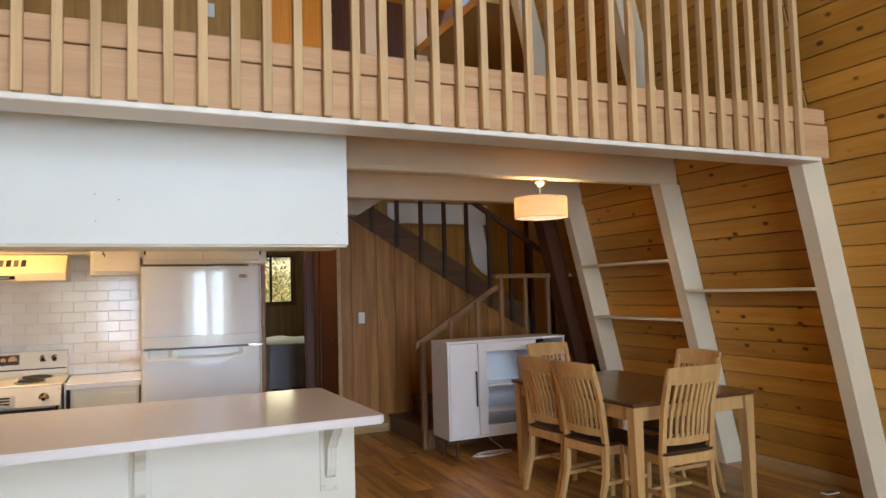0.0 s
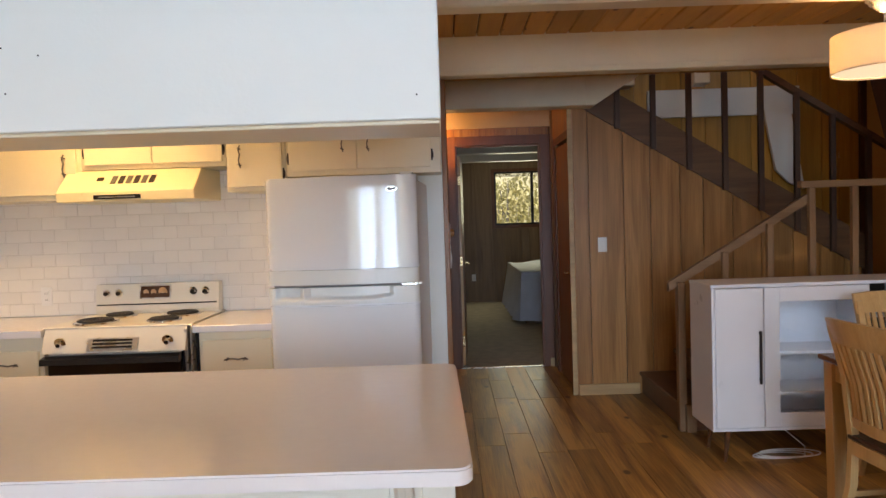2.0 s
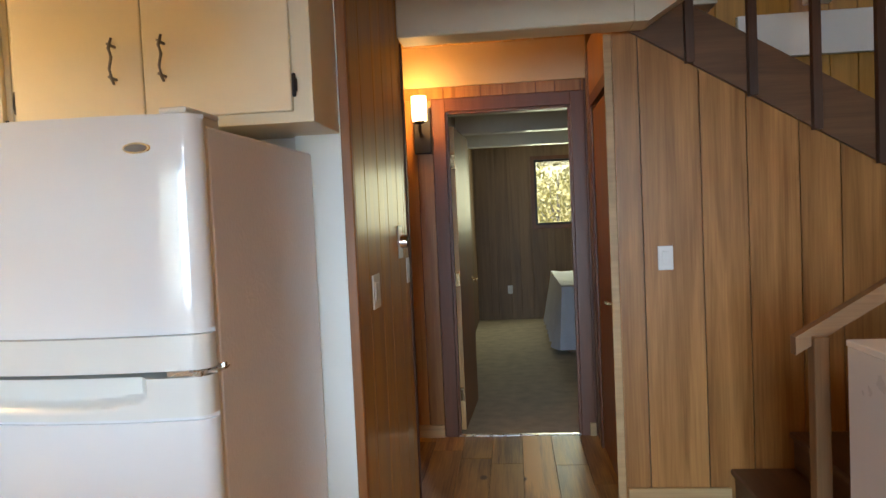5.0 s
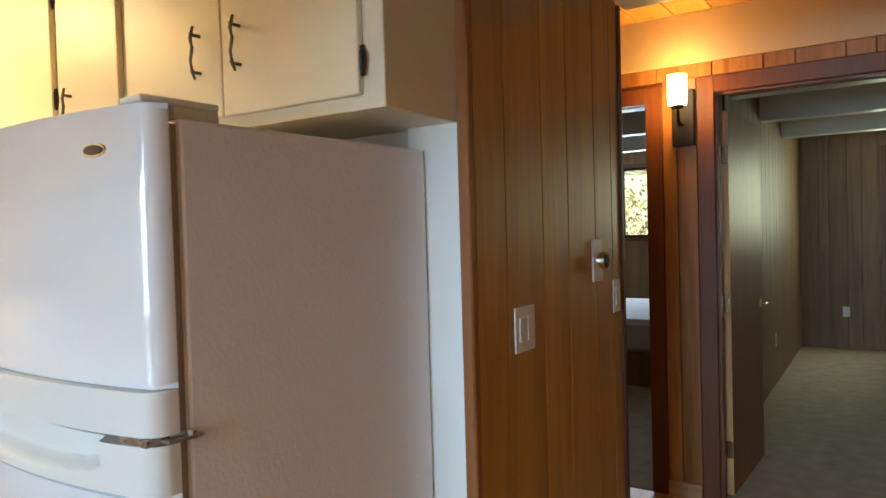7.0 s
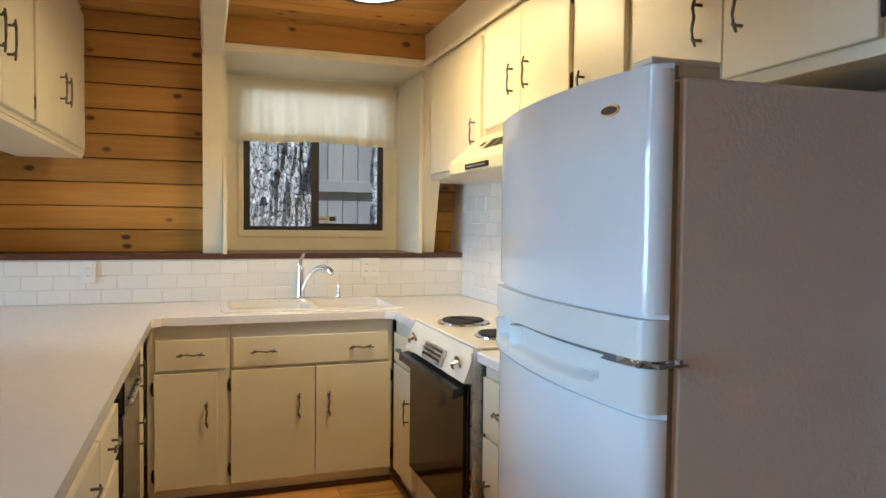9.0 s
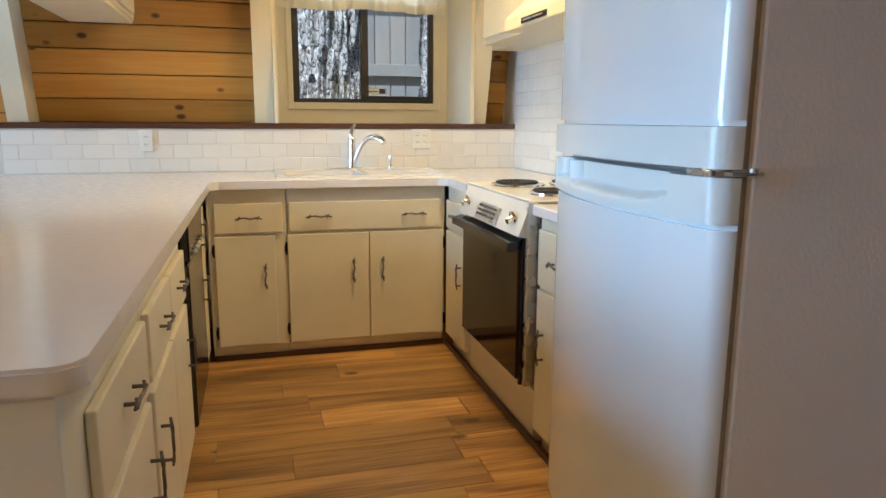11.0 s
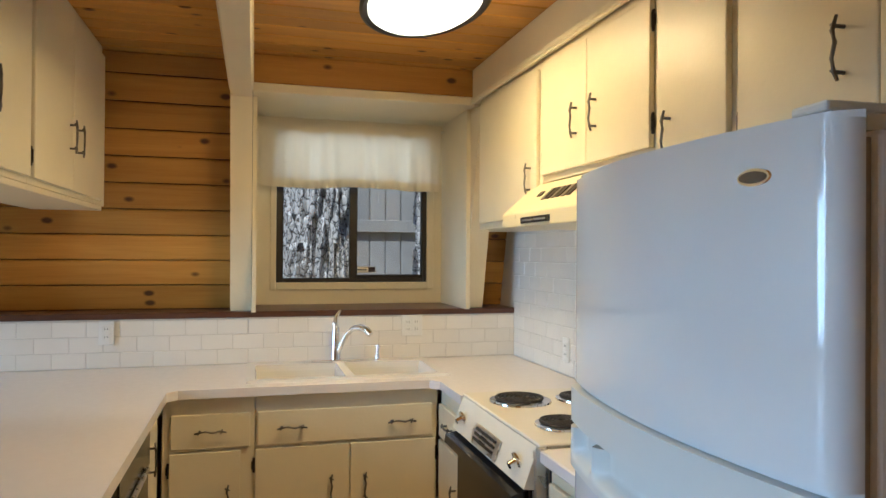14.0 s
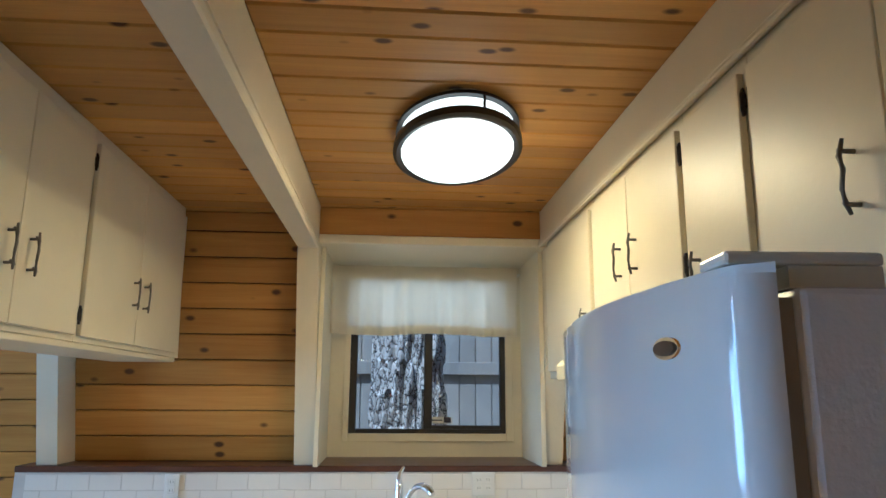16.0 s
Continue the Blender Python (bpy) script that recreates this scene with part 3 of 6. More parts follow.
# ---------- hardware ----------
bm = bmesh.new()
tube(bm, [(0.005, -0.021, -0.064), (0, -0.024, -0.046), (-0.004, -0.026, -0.02), (0.003, -0.025, 0.012), (-0.003, -0.026, 0.035), (0.004, -0.022, 0.064)], [0.0032, 0.0048, 0.0040, 0.0044, 0.0050, 0.0034], 7)
for zz in (-0.046, 0.044):
    cyl(bm, (0, 0, zz), (0, -0.024, zz), 0.0045, 0.004, 8)
    cyl(bm, (-0.010, -0.021, zz + 0.005), (0.010, -0.024, zz - 0.004), 0.0035, 0.0025, 6)
HANDLE = bpy.data.meshes.new("handle")
bm.to_mesh(HANDLE)
bm.free()
HANDLE.materials.append(PEWTER)
HANDLE.shade_smooth()
bm = bmesh.new()
box(bm, -0.006, 0.006, -0.006, 0.0, -0.032, 0.032, bevel=0.002)
cyl(bm, (0, -0.006, -0.022), (0, -0.006, 0.022), 0.004, None, 8)
box(bm, -0.010, 0.010, -0.004, 0.0, -0.018, 0.018, bevel=0.002)
HINGE = bpy.data.meshes.new("hinge")
bm.to_mesh(HINGE)
bm.free()
HINGE.materials.append(IRON)


def cabinet(name, at, rz, w, z0, z1, depth, fronts, label, group="", material=None, kick=0.0, shift=(0, 0)):
    """A cabinet unit facing its own -y. fronts: (kind, x0, x1, z0, z1, handles, hinge side)."""
    material = material or CAB
    ob = thing(name, at, label, "cabinet", group, rz)
    bm = bmesh.new()
    box(bm, 0, w, 0, depth, z0 + kick, z1, bevel=0.002)
    if kick:
        box(bm, 0.0, w, 0.03, depth, z0, z0 + kick)
    part("body", bm, material, ob)
    for kind, x0, x1, a, b, hs, side in fronts:
        bm = bmesh.new()
        box(bm, x0, x1, -0.019, -0.001, a, b, bevel=0.004, seg=2)
        d = part(kind, bm, material, ob)
        for (hx, hz, vert) in hs:
            piece("handle", HANDLE, d, (hx, -0.019, hz), (0, 0 if vert else math.pi / 2, 0))
        if side and b - a > 0.25:
            hx = x0 - 0.004 if side < 0 else x1 + 0.004
            for hz in (a + 0.07, b - 0.07):
                piece("hinge", HINGE, d, (hx, -0.006, hz))
    return ob


# upper cabinets over the stove
YU = 7.018
cabinet("upper_cabinet", (-1.14, YU, 0), 0, 0.80, 1.61, 2.28, 0.318, [("door", 0.04, 0.775, 1.64, 2.24, [(0.715, 1.80, True)], -1)], "cream-painted upper cabinet with a twig-shaped handle beside the window", "upper cabinets")
cabinet("upper_cabinet", (-0.338, YU, 0), 0, 0.822, 1.775, 2.28, 0.318, [("door", 0.02, 0.405, 1.80, 2.24, [(0.335, 1.965, True)], -1), ("door", 0.41, 0.805, 1.80, 2.24, [(0.48, 1.965, True)], 1)], "cream-painted double-door cabinet over the range hood", "upper cabinets")
cabinet("upper_cabinet", (0.486, YU, 0), 0, 0.336, 1.625, 2.28, 0.318, [("door", 0.015, 0.32, 1.65, 2.24, [(0.085, 1.82, True)], 1)], "cream-painted single upper cabinet beside the fridge", "upper cabinets")
cabinet("upper_cabinet", (0.824, YU, 0), 0, 0.880, 1.70, 2.28, 0.318, [("door", 0.02, 0.405, 1.73, 2.24, [(0.328, 1.89, True)], -1), ("door", 0.408, 0.826, 1.73, 2.24, [(0.472, 1.89, True)], 1)], "cream-painted double-door cabinet over the fridge", "upper cabinets")
bm = bmesh.new()
box(bm, -1.24, 1.704, 7.005, 7.341, 2.282, CEIL - 0.001)
box(bm, -1.24, 1.706, 6.988, 7.005, 2.268, 2.283, bevel=0.004)
box(bm, -1.24, 1.706, 6.994, 7.005, 2.284, 2.306, bevel=0.004)
structure("soffit", bm, CAB, "cream-painted soffit over the upper cabinets")

# range hood
ob = thing("range_hood", (-0.04, 7.015, 1.59), "almond enamel range hood with a vent grille over the stove", "range hood")
bm = bmesh.new()
prism(bm, [(0.315, 0.0), (-0.14, 0.0), (-0.14, 0.055), (0.0, 0.18), (0.315, 0.18)], 0, -0.38, 0.385)
bmesh.ops.bevel(bm, geom=bm.edges[:], offset=0.004, segments=1, affect="EDGES")
hood = part("body", bm, HOOD, ob)
boxpart("switch_panel", (-0.17, 0.09, -0.145, -0.139, 0.012, 0.035), BLACK, ob, 0.001)
bm = bmesh.new()
box(bm, -0.14, 0.06, -0.150, -0.144, 0.02, 0.026)
part("switch_bar", bm, STEEL, ob)
for i in range(6):
    bm = bmesh.new()
    box(bm, -0.014, 0.014, -0.003, 0.003, -0.032, 0.032)
    bmesh.ops.transform(bm, matrix=pose(-0.115 + 0.043 * i + 0.03, -0.068, 0.121, -48, 0, 0), verts=bm.verts[:])
    part("slot", bm, IRON if i % 2 else PEWTER, ob)
bm = bmesh.new()
box(bm, -0.018, 0.018, -0.003, 0.003, -0.014, 0.014)
bmesh.ops.transform(bm, matrix=pose(-0.165, -0.062, 0.127, -48, 0, 0), verts=bm.verts[:])
part("badge", bm, BLACK, ob)

# base cabinets
HB = 0.872
cabinet("base_cabinet", (-0.85, 5.53, 0), 90, 0.375, 0.0, HB, 0.60, [("drawer", 0.035, 0.355, 0.655, 0.80, [(0.195, 0.73, False)], 0), ("door", 0.03, 0.315, 0.085, 0.64, [(0.265, 0.44, True)], -1)], "cream-painted base cabinet with a drawer over one door", "base cabinets", kick=0.075)
cabinet("sink_cabinet", (-0.85, 5.906, 0), 90, 0.81, 0.0, HB - 0.19, 0.60, [("drawer", 0.01, 0.785, 0.655, 0.80, [(0.155, 0.73, False), (0.64, 0.73, False)], 0), ("door", 0.0, 0.405, 0.085, 0.64, [(0.325, 0.45, True)], -1), ("door", 0.41, 0.80, 0.085, 0.64, [(0.475, 0.45, True)], 1)], "cream-painted sink cabinet with a false drawer over two doors", "base cabinets", kick=0.075)
bm = bmesh.new()
box(bm, -0.868, -0.85, 5.908, 6.718, HB - 0.19, HB)
structure("sink_front_rail", bm, CAB, "cream-painted rail above the sink cabinet")
cabinet("base_cabinet", (-0.832, 6.735, 0), 0, 0.385, 0.0, HB, 0.59, [("drawer", 0.02, 0.36, 0.655, 0.80, [(0.20, 0.73, False)], 0), ("door", 0.02, 0.36, 0.085, 0.64, [(0.30, 0.45, True)], -1)], "cream-painted narrow corner cabinet beside the stove", "base cabinets", kick=0.075)
cabinet("base_cabinet", (0.385, 6.735, 0), 0, 0.41, 0.0, HB, 0.59, [("drawer", 0.02, 0.39, 0.63, 0.83, [(0.205, 0.73, False)], 0), ("door", 0.02, 0.39, 0.085, 0.615, [(0.09, 0.42, True)], 1)], "grey-white base cabinet between the stove and the fridge", "base cabinets", kick=0.075)
bm = bmesh.new()
box(bm, -0.8795, -0.866, 5.53, 6.72, 0.0, 0.028, bevel=0.003)
box(bm, -0.866, 0.80, 6.722, 6.7385, 0.0, 0.028, bevel=0.003)
structure("baseboard", bm, LEDGE, "thin dark shoe strip along the kitchen toe kicks")
PY = 5.50
cabinet("peninsula_cabinet", (1.70, PY, 0), 180, 0.70, 0.0, HB, 0.61, [("drawer", 0.17, 0.67, 0.60, 0.765, [(0.42, 0.69, False)], 0), ("door", 0.19, 0.67, 0.09, 0.575, [(0.60, 0.42, True)], -1)], "cream-painted peninsula cabinet with a drawer over a door", "peninsula cabinets", kick=0.075)
cabinet("peninsula_cabinet", (0.999, PY, 0), 180, 0.86, 0.0, HB, 0.61, [("drawer", 0.02, 0.42, 0.60, 0.765, [(0.22, 0.69, False)], 0), ("drawer", 0.43, 0.84, 0.60, 0.765, [(0.63, 0.69, False)], 0), ("door", 0.02, 0.42, 0.09, 0.575, [(0.08, 0.42, True)], 1), ("door", 0.43, 0.84, 0.09, 0.575, [(0.77, 0.42, True)], -1)], "cream-painted peninsula cabinet with drawers over doors", "peninsula cabinets", kick=0.075)
cabinet("peninsula_cabinet", (-0.49, PY, 0), 180, 0.335, 0.0, HB, 0.61, [("door", 0.02, 0.31, 0.09, 0.80, [(0.07, 0.45, True), (0.07, 0.70, True)], 1)], "cream-painted narrow peninsula cabinet in the corner", "peninsula cabinets", kick=0.075)
# dishwasher
ob = thing("dishwasher", (0.137, PY, 0), "black built-in dishwasher with a steel handle strip", "dishwasher", rz=180)
boxpart("body", (0.0, 0.62, 0.0, 0.60, 0.02, HB - 0.005), BLACK, ob)
boxpart("door", (0.01, 0.61, -0.03, -0.001, 0.10, 0.70), BLACK, ob, 0.006)
boxpart("control_panel", (0.01, 0.61, -0.035, -0.001, 0.71, 0.85), BLACK, ob, 0.006)
boxpart("handle", (0.12, 0.50, -0.05, -0.036, 0.715, 0.735), STEEL, ob, 0.004)

# peninsula: south face, end panel, corbels
ob = thing("peninsula", (0, 4.86, 0), "smooth white-painted base of the kitchen peninsula", "peninsula")
boxpart("back_panel", (XW, 1.726, 0.0, 0.025, 0.0, HB), PENW, ob, 0.002)
boxpart("end_panel", (1.702, 1.726, 0.026, 0.66, 0.0, HB), PENW, ob, 0.002)
boxpart("filler", (XW, 1.70, 0.027, 0.028, 0.02, HB), PENW, ob, 0)
for cx in (0.772, 1.597):
    c = thing("corbel", (cx, 4.86, 0), "white-painted fluted wooden corbel under the counter overhang", "corbel", "corbels under the counter")
    bm = bmesh.new()
    box(bm, -0.044, 0.044, -0.012, 0.0, 0.52, 0.868, bevel=0.003)
    part("back_plate", bm, PENW, c)
    bm = bmesh.new()
    prof = [(-0.012, 0.866), (-0.17, 0.866), (-0.175, 0.84), (-0.155, 0.81), (-0.11, 0.775), (-0.075, 0.73), (-0.065, 0.68), (-0.06, 0.63), (-0.045, 0.595), (-0.028, 0.585), (-0.012, 0.60)]
    for k in range(5):
        prism(bm, [(y + (0.004 if k % 2 else 0), z) for y, z in prof], 0, -0.0225 + 0.009 * k, -0.0135 + 0.009 * k)
    part("bracket", bm, PENW, c)
    for sx in (-0.028, 0.028):
        bm = bmesh.new()
        cyl(bm, (sx, -0.012, 0.54), (sx, -0.017, 0.54), 0.009, 0.006, 10)
        part("button", bm, PENW, c)

# worktop
top = thing("worktop", (0, 0, 0.91), "glossy white solid worktop with rounded corners", "worktop")
bm = bmesh.new()
t0 = -0.038
south = [(1.727 + 0.038 * math.sin(math.pi * k / 16), 4.538 - 0.038 * math.cos(math.pi * k / 16)) for k in range(9)]
north = [(1.705 + 0.038 * math.cos(math.pi * k / 20), 5.518 + 0.038 * math.sin(math.pi * k / 20)) for k in range(11)]
vs = prism(bm, [(XW + 0.003, 4.50)] + south + north + [(XW + 0.003, 5.556)], 2, t0, 0)
bmesh.ops.bevel(bm, geom=[e for e in bm.edges if abs(e.verts[0].co.z - e.verts[1].co.z) < 1e-6 and not (e.verts[0].co.x < XW + 0.01 and e.verts[1].co.x < XW + 0.01) and not (min(e.verts[0].co.y, e.verts[1].co.y) > 5.555)], offset=0.005, segments=2, affect="EDGES")
SX0, SX1, SY0, SY1 = -1.395, -0.915, 5.885, 6.765
part("peninsula_slab", bm, CTR, top)
bm = bmesh.new()


def cells(bm, xs, ys, skip, z0, z1):
    V = {}
    def v(i, j, z):
        if (i, j, z) not in V:
            V[i, j, z] = bm.verts.new((xs[i], ys[j], z))
        return V[i, j, z]
    have = {(i, j) for i in range(len(xs) - 1) for j in range(len(ys) - 1)} - skip
    for i, j in have:
        c = [(i, j), (i + 1, j), (i + 1, j + 1), (i, j + 1)]
        bm.faces.new([v(a, b, z1) for a, b in c])
        bm.faces.new([v(a, b, z0) for a, b in c[::-1]])
        for k, (di, dj) in enumerate(((0, -1), (1, 0), (0, 1), (-1, 0))):
            if (i + di, j + dj) not in have:
                a, b = c[k], c[(k + 1) % 4]
                bm.faces.new((v(*a, z0), v(*b, z0), v(*b, z1), v(*a, z1)))


cells(bm, [XW + 0.003, SX0, SX1, -0.81, -0.445], [5.556, SY0, 6.71, SY1, 7.330], {(1, 1), (1, 2), (3, 0), (3, 1)}, t0, 0)
for pts in ([(-0.81, 5.556), (-0.77, 5.556), (-0.81, 5.596)], [(-0.81, 6.71), (-0.81, 6.67), (-0.77, 6.71)]):
    prism(bm, pts, 2, t0, 0)
part("sink_slab", bm, CTR, top)
boxpart("stove_side_slab", (0.35, 0.815, 6.71, 7.330, t0, 0), CTR, top, 0.004)

# sink
ob = thing("sink", (-1.155, 6.325, 0.91), "white enamel double-bowl drop-in sink", "sink")
bm = bmesh.new()
cells(bm, [-0.27, -0.17, 0.225, 0.27], [-0.46, -0.42, -0.02, 0.02, 0.42, 0.46], {(1, 1), (1, 3)}, 0.0, 0.013)
part("rim", bm, SINK, ob)
for y0, y1 in ((-0.42, -0.02), (0.02, 0.42)):
    bm = bmesh.new()
    rings = []
    for z, q in ((0.006, 0.0), (-0.02, 0.006), (-0.14, 0.014), (-0.165, 0.03), (-0.17, 0.055)):
        rings.append([bm.verts.new(p) for p in ((-0.17 + q, y0 + q, z), (0.225 - q, y0 + q, z), (0.225 - q, y1 - q, z), (-0.17 + q, y1 - q, z))])
    for r0, r1 in zip(rings, rings[1:]):
        for i in range(4):
            bm.faces.new((r0[i], r1[i], r1[(i + 1) % 4], r0[(i + 1) % 4]))
    bm.faces.new(rings[-1])
    part("bowl", bm, SINK, ob)
bm = bmesh.new()
cyl(bm, (0.03, -0.22, -0.169), (0.03, -0.22, -0.165), 0.04, None, 20)
part("drain", bm, STEEL, ob)
bm = bmesh.new()
cyl(bm, (0.03, 0.22, -0.169), (0.03, 0.22, -0.165), 0.04, None, 20)
part("drain", bm, STEEL, ob)
# faucet
ob = thing("faucet", (-1.375, 6.31, 0.923), "chrome single-lever kitchen faucet with a curved spout", "faucet")
bm = bmesh.new()
box(bm, -0.028, 0.028, -0.125, 0.125, 0, 0.010, bevel=0.006, seg=2)
part("base_plate", bm, CHROME, ob, smooth=True)
bm = bmesh.new()
lathe(bm, [(0.0, 0.0), (0.027, 0.008), (0.025, 0.03), (0.021, 0.10), (0.020, 0.17), (0.015, 0.18), (0, 0.182)])
part("column", bm, CHROME, ob, smooth=True)
bm = bmesh.new()
tube(bm, [(0, 0, 0.165), (-0.004, -0.003, 0.20), (-0.008, 0.006, 0.235), (-0.004, 0.022, 0.262)], [0.014, 0.013, 0.010, 0.006], 12)
part("lever", bm, CHROME, ob, smooth=True)
bm = bmesh.new()
tube(bm, [(0.012, 0.01, 0.05), (0.03, 0.03, 0.10), (0.055, 0.055, 0.15), (0.09, 0.08, 0.178), (0.13, 0.11, 0.186), (0.165, 0.135, 0.175), (0.185, 0.15, 0.155)], [0.012, 0.012, 0.013, 0.014, 0.017, 0.018, 0.016], 12)
part("spout", bm, CHROME, ob, smooth=True)
ob = thing("soap_dispenser", (-1.375, 6.53, 0.923), "small chrome soap dispenser beside the faucet", "soap dispenser")
bm = bmesh.new()
lathe(bm, [(0, 0), (0.014, 0), (0.013, 0.02), (0.007, 0.03), (0.006, 0.06), (0.010, 0.065), (0.009, 0.078), (0, 0.08)], n=14)
part("body", bm, CHROME, ob, smooth=True)
bm = bmesh.new()
tube(bm, [(0, 0, 0.07), (0.03, 0.005, 0.075), (0.04, 0.006, 0.068)], 0.004, 8)
part("nozzle", bm, CHROME, ob, smooth=True)

# west low wall with ledge
bm = bmesh.new()
box(bm, XW - 0.10, XW + 0.001, 4.45, 7.341, 0.0, LEDGE_Z - 0.03)
wall_low = structure("wall_low_west", bm, GROUT, "low tiled wall behind the sink")
bm = bmesh.new()
box(bm, -1.98, XW + 0.012, 4.45, 7.341, LEDGE_Z - 0.03, LEDGE_Z, bevel=0.004)
structure("ledge", bm, LEDGE, "dark-stained wooden ledge above the tiles")

# kitchen window and dormer
WX = -1.93
bm = bmesh.new()
for (y0, y1, z0, z1) in ((5.86, 6.02, 1.14, 2.40), (6.93, 7.10, 1.14, 2.40), (6.02, 6.93, 1.14, 1.31), (6.02, 6.93, 2.20, 2.40)):
    box(bm, WX - 0.10, WX, y0, y1, z0, z1)
structure("wall_dormer", bm, CAB, "cream-painted wall round the kitchen window")
bm = bmesh.new()
box(bm, WX - 0.1, -1.4, 5.884, 5.905, LEDGE_Z, 2.2845)
structure("dormer_side", bm, CAB, "cream-painted side of the window recess")
bm = bmesh.new()
box(bm, WX - 0.1, -1.4, 7.025, 7.048, LEDGE_Z, 2.2845)
box(bm, -1.40, -1.142, 7.157, 7.340, 1.61, 2.281)
structure("dormer_side", bm, CAB, "cream-painted side of the window recess")
bm = bmesh.new()
box(bm, WX - 0.1, -1.263, 5.862, 7.098, 2.331, 2.36)
box(bm, -1.262, -1.235, 5.884, 7.048, 2.272, 2.316, bevel=0.004)
box(bm, WX - 0.1, -1.263, 5.884, 7.048, 2.285, 2.3305)
structure("dormer_head", bm, CAB, "cream-painted head of the window recess")
bm = bmesh.new()
for (y0, y1, z0, z1) in ((5.985, 6.02, 1.265, 2.24), (6.93, 6.972, 1.265, 2.24), (6.02, 6.93, 1.265, 1.31), (6.02, 6.93, 2.195, 2.24)):
    box(bm, WX, WX + 0.014, y0, y1, z0, z1, bevel=0.003)
tagged(structure("trim_window", bm, CAB, "cream window casing"), "")
win = tagged(new("window_1"), "dark aluminium sliding kitchen window", "", "", "structure")
for (n, y0, y1, z0, z1, x0, x1) in (("window_frame", 6.02, 6.06, 1.31, 2.20, -0.05, 0.0), ("window_frame", 6.90, 6.93, 1.31, 2.20, -0.05, 0.0), ("window_frame", 6.06, 6.90, 1.31, 1.335, -0.05, 0.0), ("window_frame", 6.06, 6.90, 2.17, 2.20, -0.05, 0.0), ("mullion", 6.452, 6.50, 1.335, 2.17, -0.045, -0.008), ("sash_rail", 6.50, 6.90, 1.335, 1.355, -0.035, -0.012)):
    boxpart(n, (WX + x0, WX + x1, y0, y1, z0, z1), BLACKFR, win, 0.003)
for (y0, y1, xx) in ((6.06, 6.452, -0.036), (6.50, 6.90, -0.024)):
    bm = bmesh.new()
    box(bm, WX + xx - 0.002, WX + xx + 0.002, y0, y1, 1.335, 2.17)
    p = part("pane", bm, GLASS, win)
    p.visible_shadow = False
ob = thing("sticker", (WX - 0.018, 6.545, 1.385), "small white alarm company sticker on the window pane", "sticker")
boxpart("paper", (-0.0006, 0.0006, -0.055, 0.07, -0.018, 0.018), PAPER, ob, 0)
boxpart("mark", (0.0008, 0.0016, 0.025, 0.066, -0.014, 0.016), INK, ob, 0)
boxpart("line", (0.0008, 0.0016, -0.05, 0.015, -0.004, 0.002), INK, ob, 0)

# valance curtain
ob = thing("valance_curtain", (-1.85, 6.45, 2.265), "short cream linen valance on a rod over the kitchen window", "curtain")
bm = bmesh.new()
n, rows = 150, 16
rc = random.Random(11)
ph = [rc.uniform(0, 6.28) for _ in range(6)]
grid = []
for j in range(rows + 1):
    f = j / rows
    row = []
    for i in range(n + 1):
        y = -0.545 + 1.085 * i / n
        a = 0.003 + 0.024 * min(1, max(0, f - 0.12) * 2.2)
        w = math.sin(y * 27 + ph[0] + 1.9 * math.sin(y * 6 + ph[1])) + 0.45 * math.sin(y * 58 + ph[2] + 2 * math.sin(y * 11)) + 0.3 * math.sin(y * 95 + ph[3])
        pocket = 0.010 * math.exp(-((f - 0.10) / 0.035) ** 2)
        row.append(bm.verts.new((0.02 + a * w * 0.7 + pocket, y, -0.398 * f + 0.007 * math.sin(y * 9 + 1) * f + 0.004 * math.sin(y * 31) * (1 - f))))
    grid.append(row)
for j in range(rows):
    for i in range(n):
        bm.faces.new((grid[j][i], grid[j][i + 1], grid[j + 1][i + 1], grid[j + 1][i]))
for (f0, f1, nm) in ((0.90, 1.0, "hem"), (0.0, 0.17, "header")):
    hb = bmesh.new()
    j0, j1 = round(f0 * rows), round(f1 * rows)
    vv = [[hb.verts.new(grid[j][i].co + Vector((0.0025, 0, 0))) for i in range(n + 1)] for j in range(j0, j1 + 1)]
    for a, b in zip(vv, vv[1:]):
        for i in range(n):
            hb.faces.new((a[i], a[i + 1], b[i + 1], b[i]))
    part(nm, hb, CURTAIN, ob, smooth=True)
part("cloth", bm, CURTAIN, ob, smooth=True)
bm = bmesh.new()
cyl(bm, (0.015, -0.56, -0.035), (0.015, 0.56, -0.035), 0.006, None, 10)
for yy in (-0.555, 0.555):
    tube(bm, [(0.015, yy, -0.035), (-0.05, yy, -0.035)], 0.006, 8)
part("rod", bm, WHITE, ob)

# ---------- fridge ----------
ob = thing("refrigerator", (1.228, 7.329, 0), "white top-freezer refrigerator with bowed doors and a textured side", "refrigerator", rz=-2.8)
FW, FD = 0.388, 0.705
bm = bmesh.new()
box(bm, -FW + 0.006, 0.385, -FD + 0.01, -0.020, 0.05, 1.642, bevel=0.008, seg=2)
part("body", bm, FRIDGE_T, ob)


def bow(u):
    return -0.752 - 0.045 * (1 - u * u)


def fr_door(bm, z0, z1, extra=0.0, x0=-FW, x1=FW, back=-0.715):
    n = 32
    pts = [(x1, back)]
    for i in range(n + 1):
        u = math.sin(math.pi / 2 * (1 - 2 * i / n))
        px = x0 + (x1 - x0) * (u + 1) / 2
        uu = px / FW
        q = max(0, abs(px) - (FW - 0.030)) / 0.030
        e = 0.030 * (1 - math.sqrt(max(0, 1 - q * q)))
        pts.append((px, bow(uu) - extra + e))
    pts.append((x0, back))
    lo = prism(bm, pts, 2, z0, z1)
    return lo


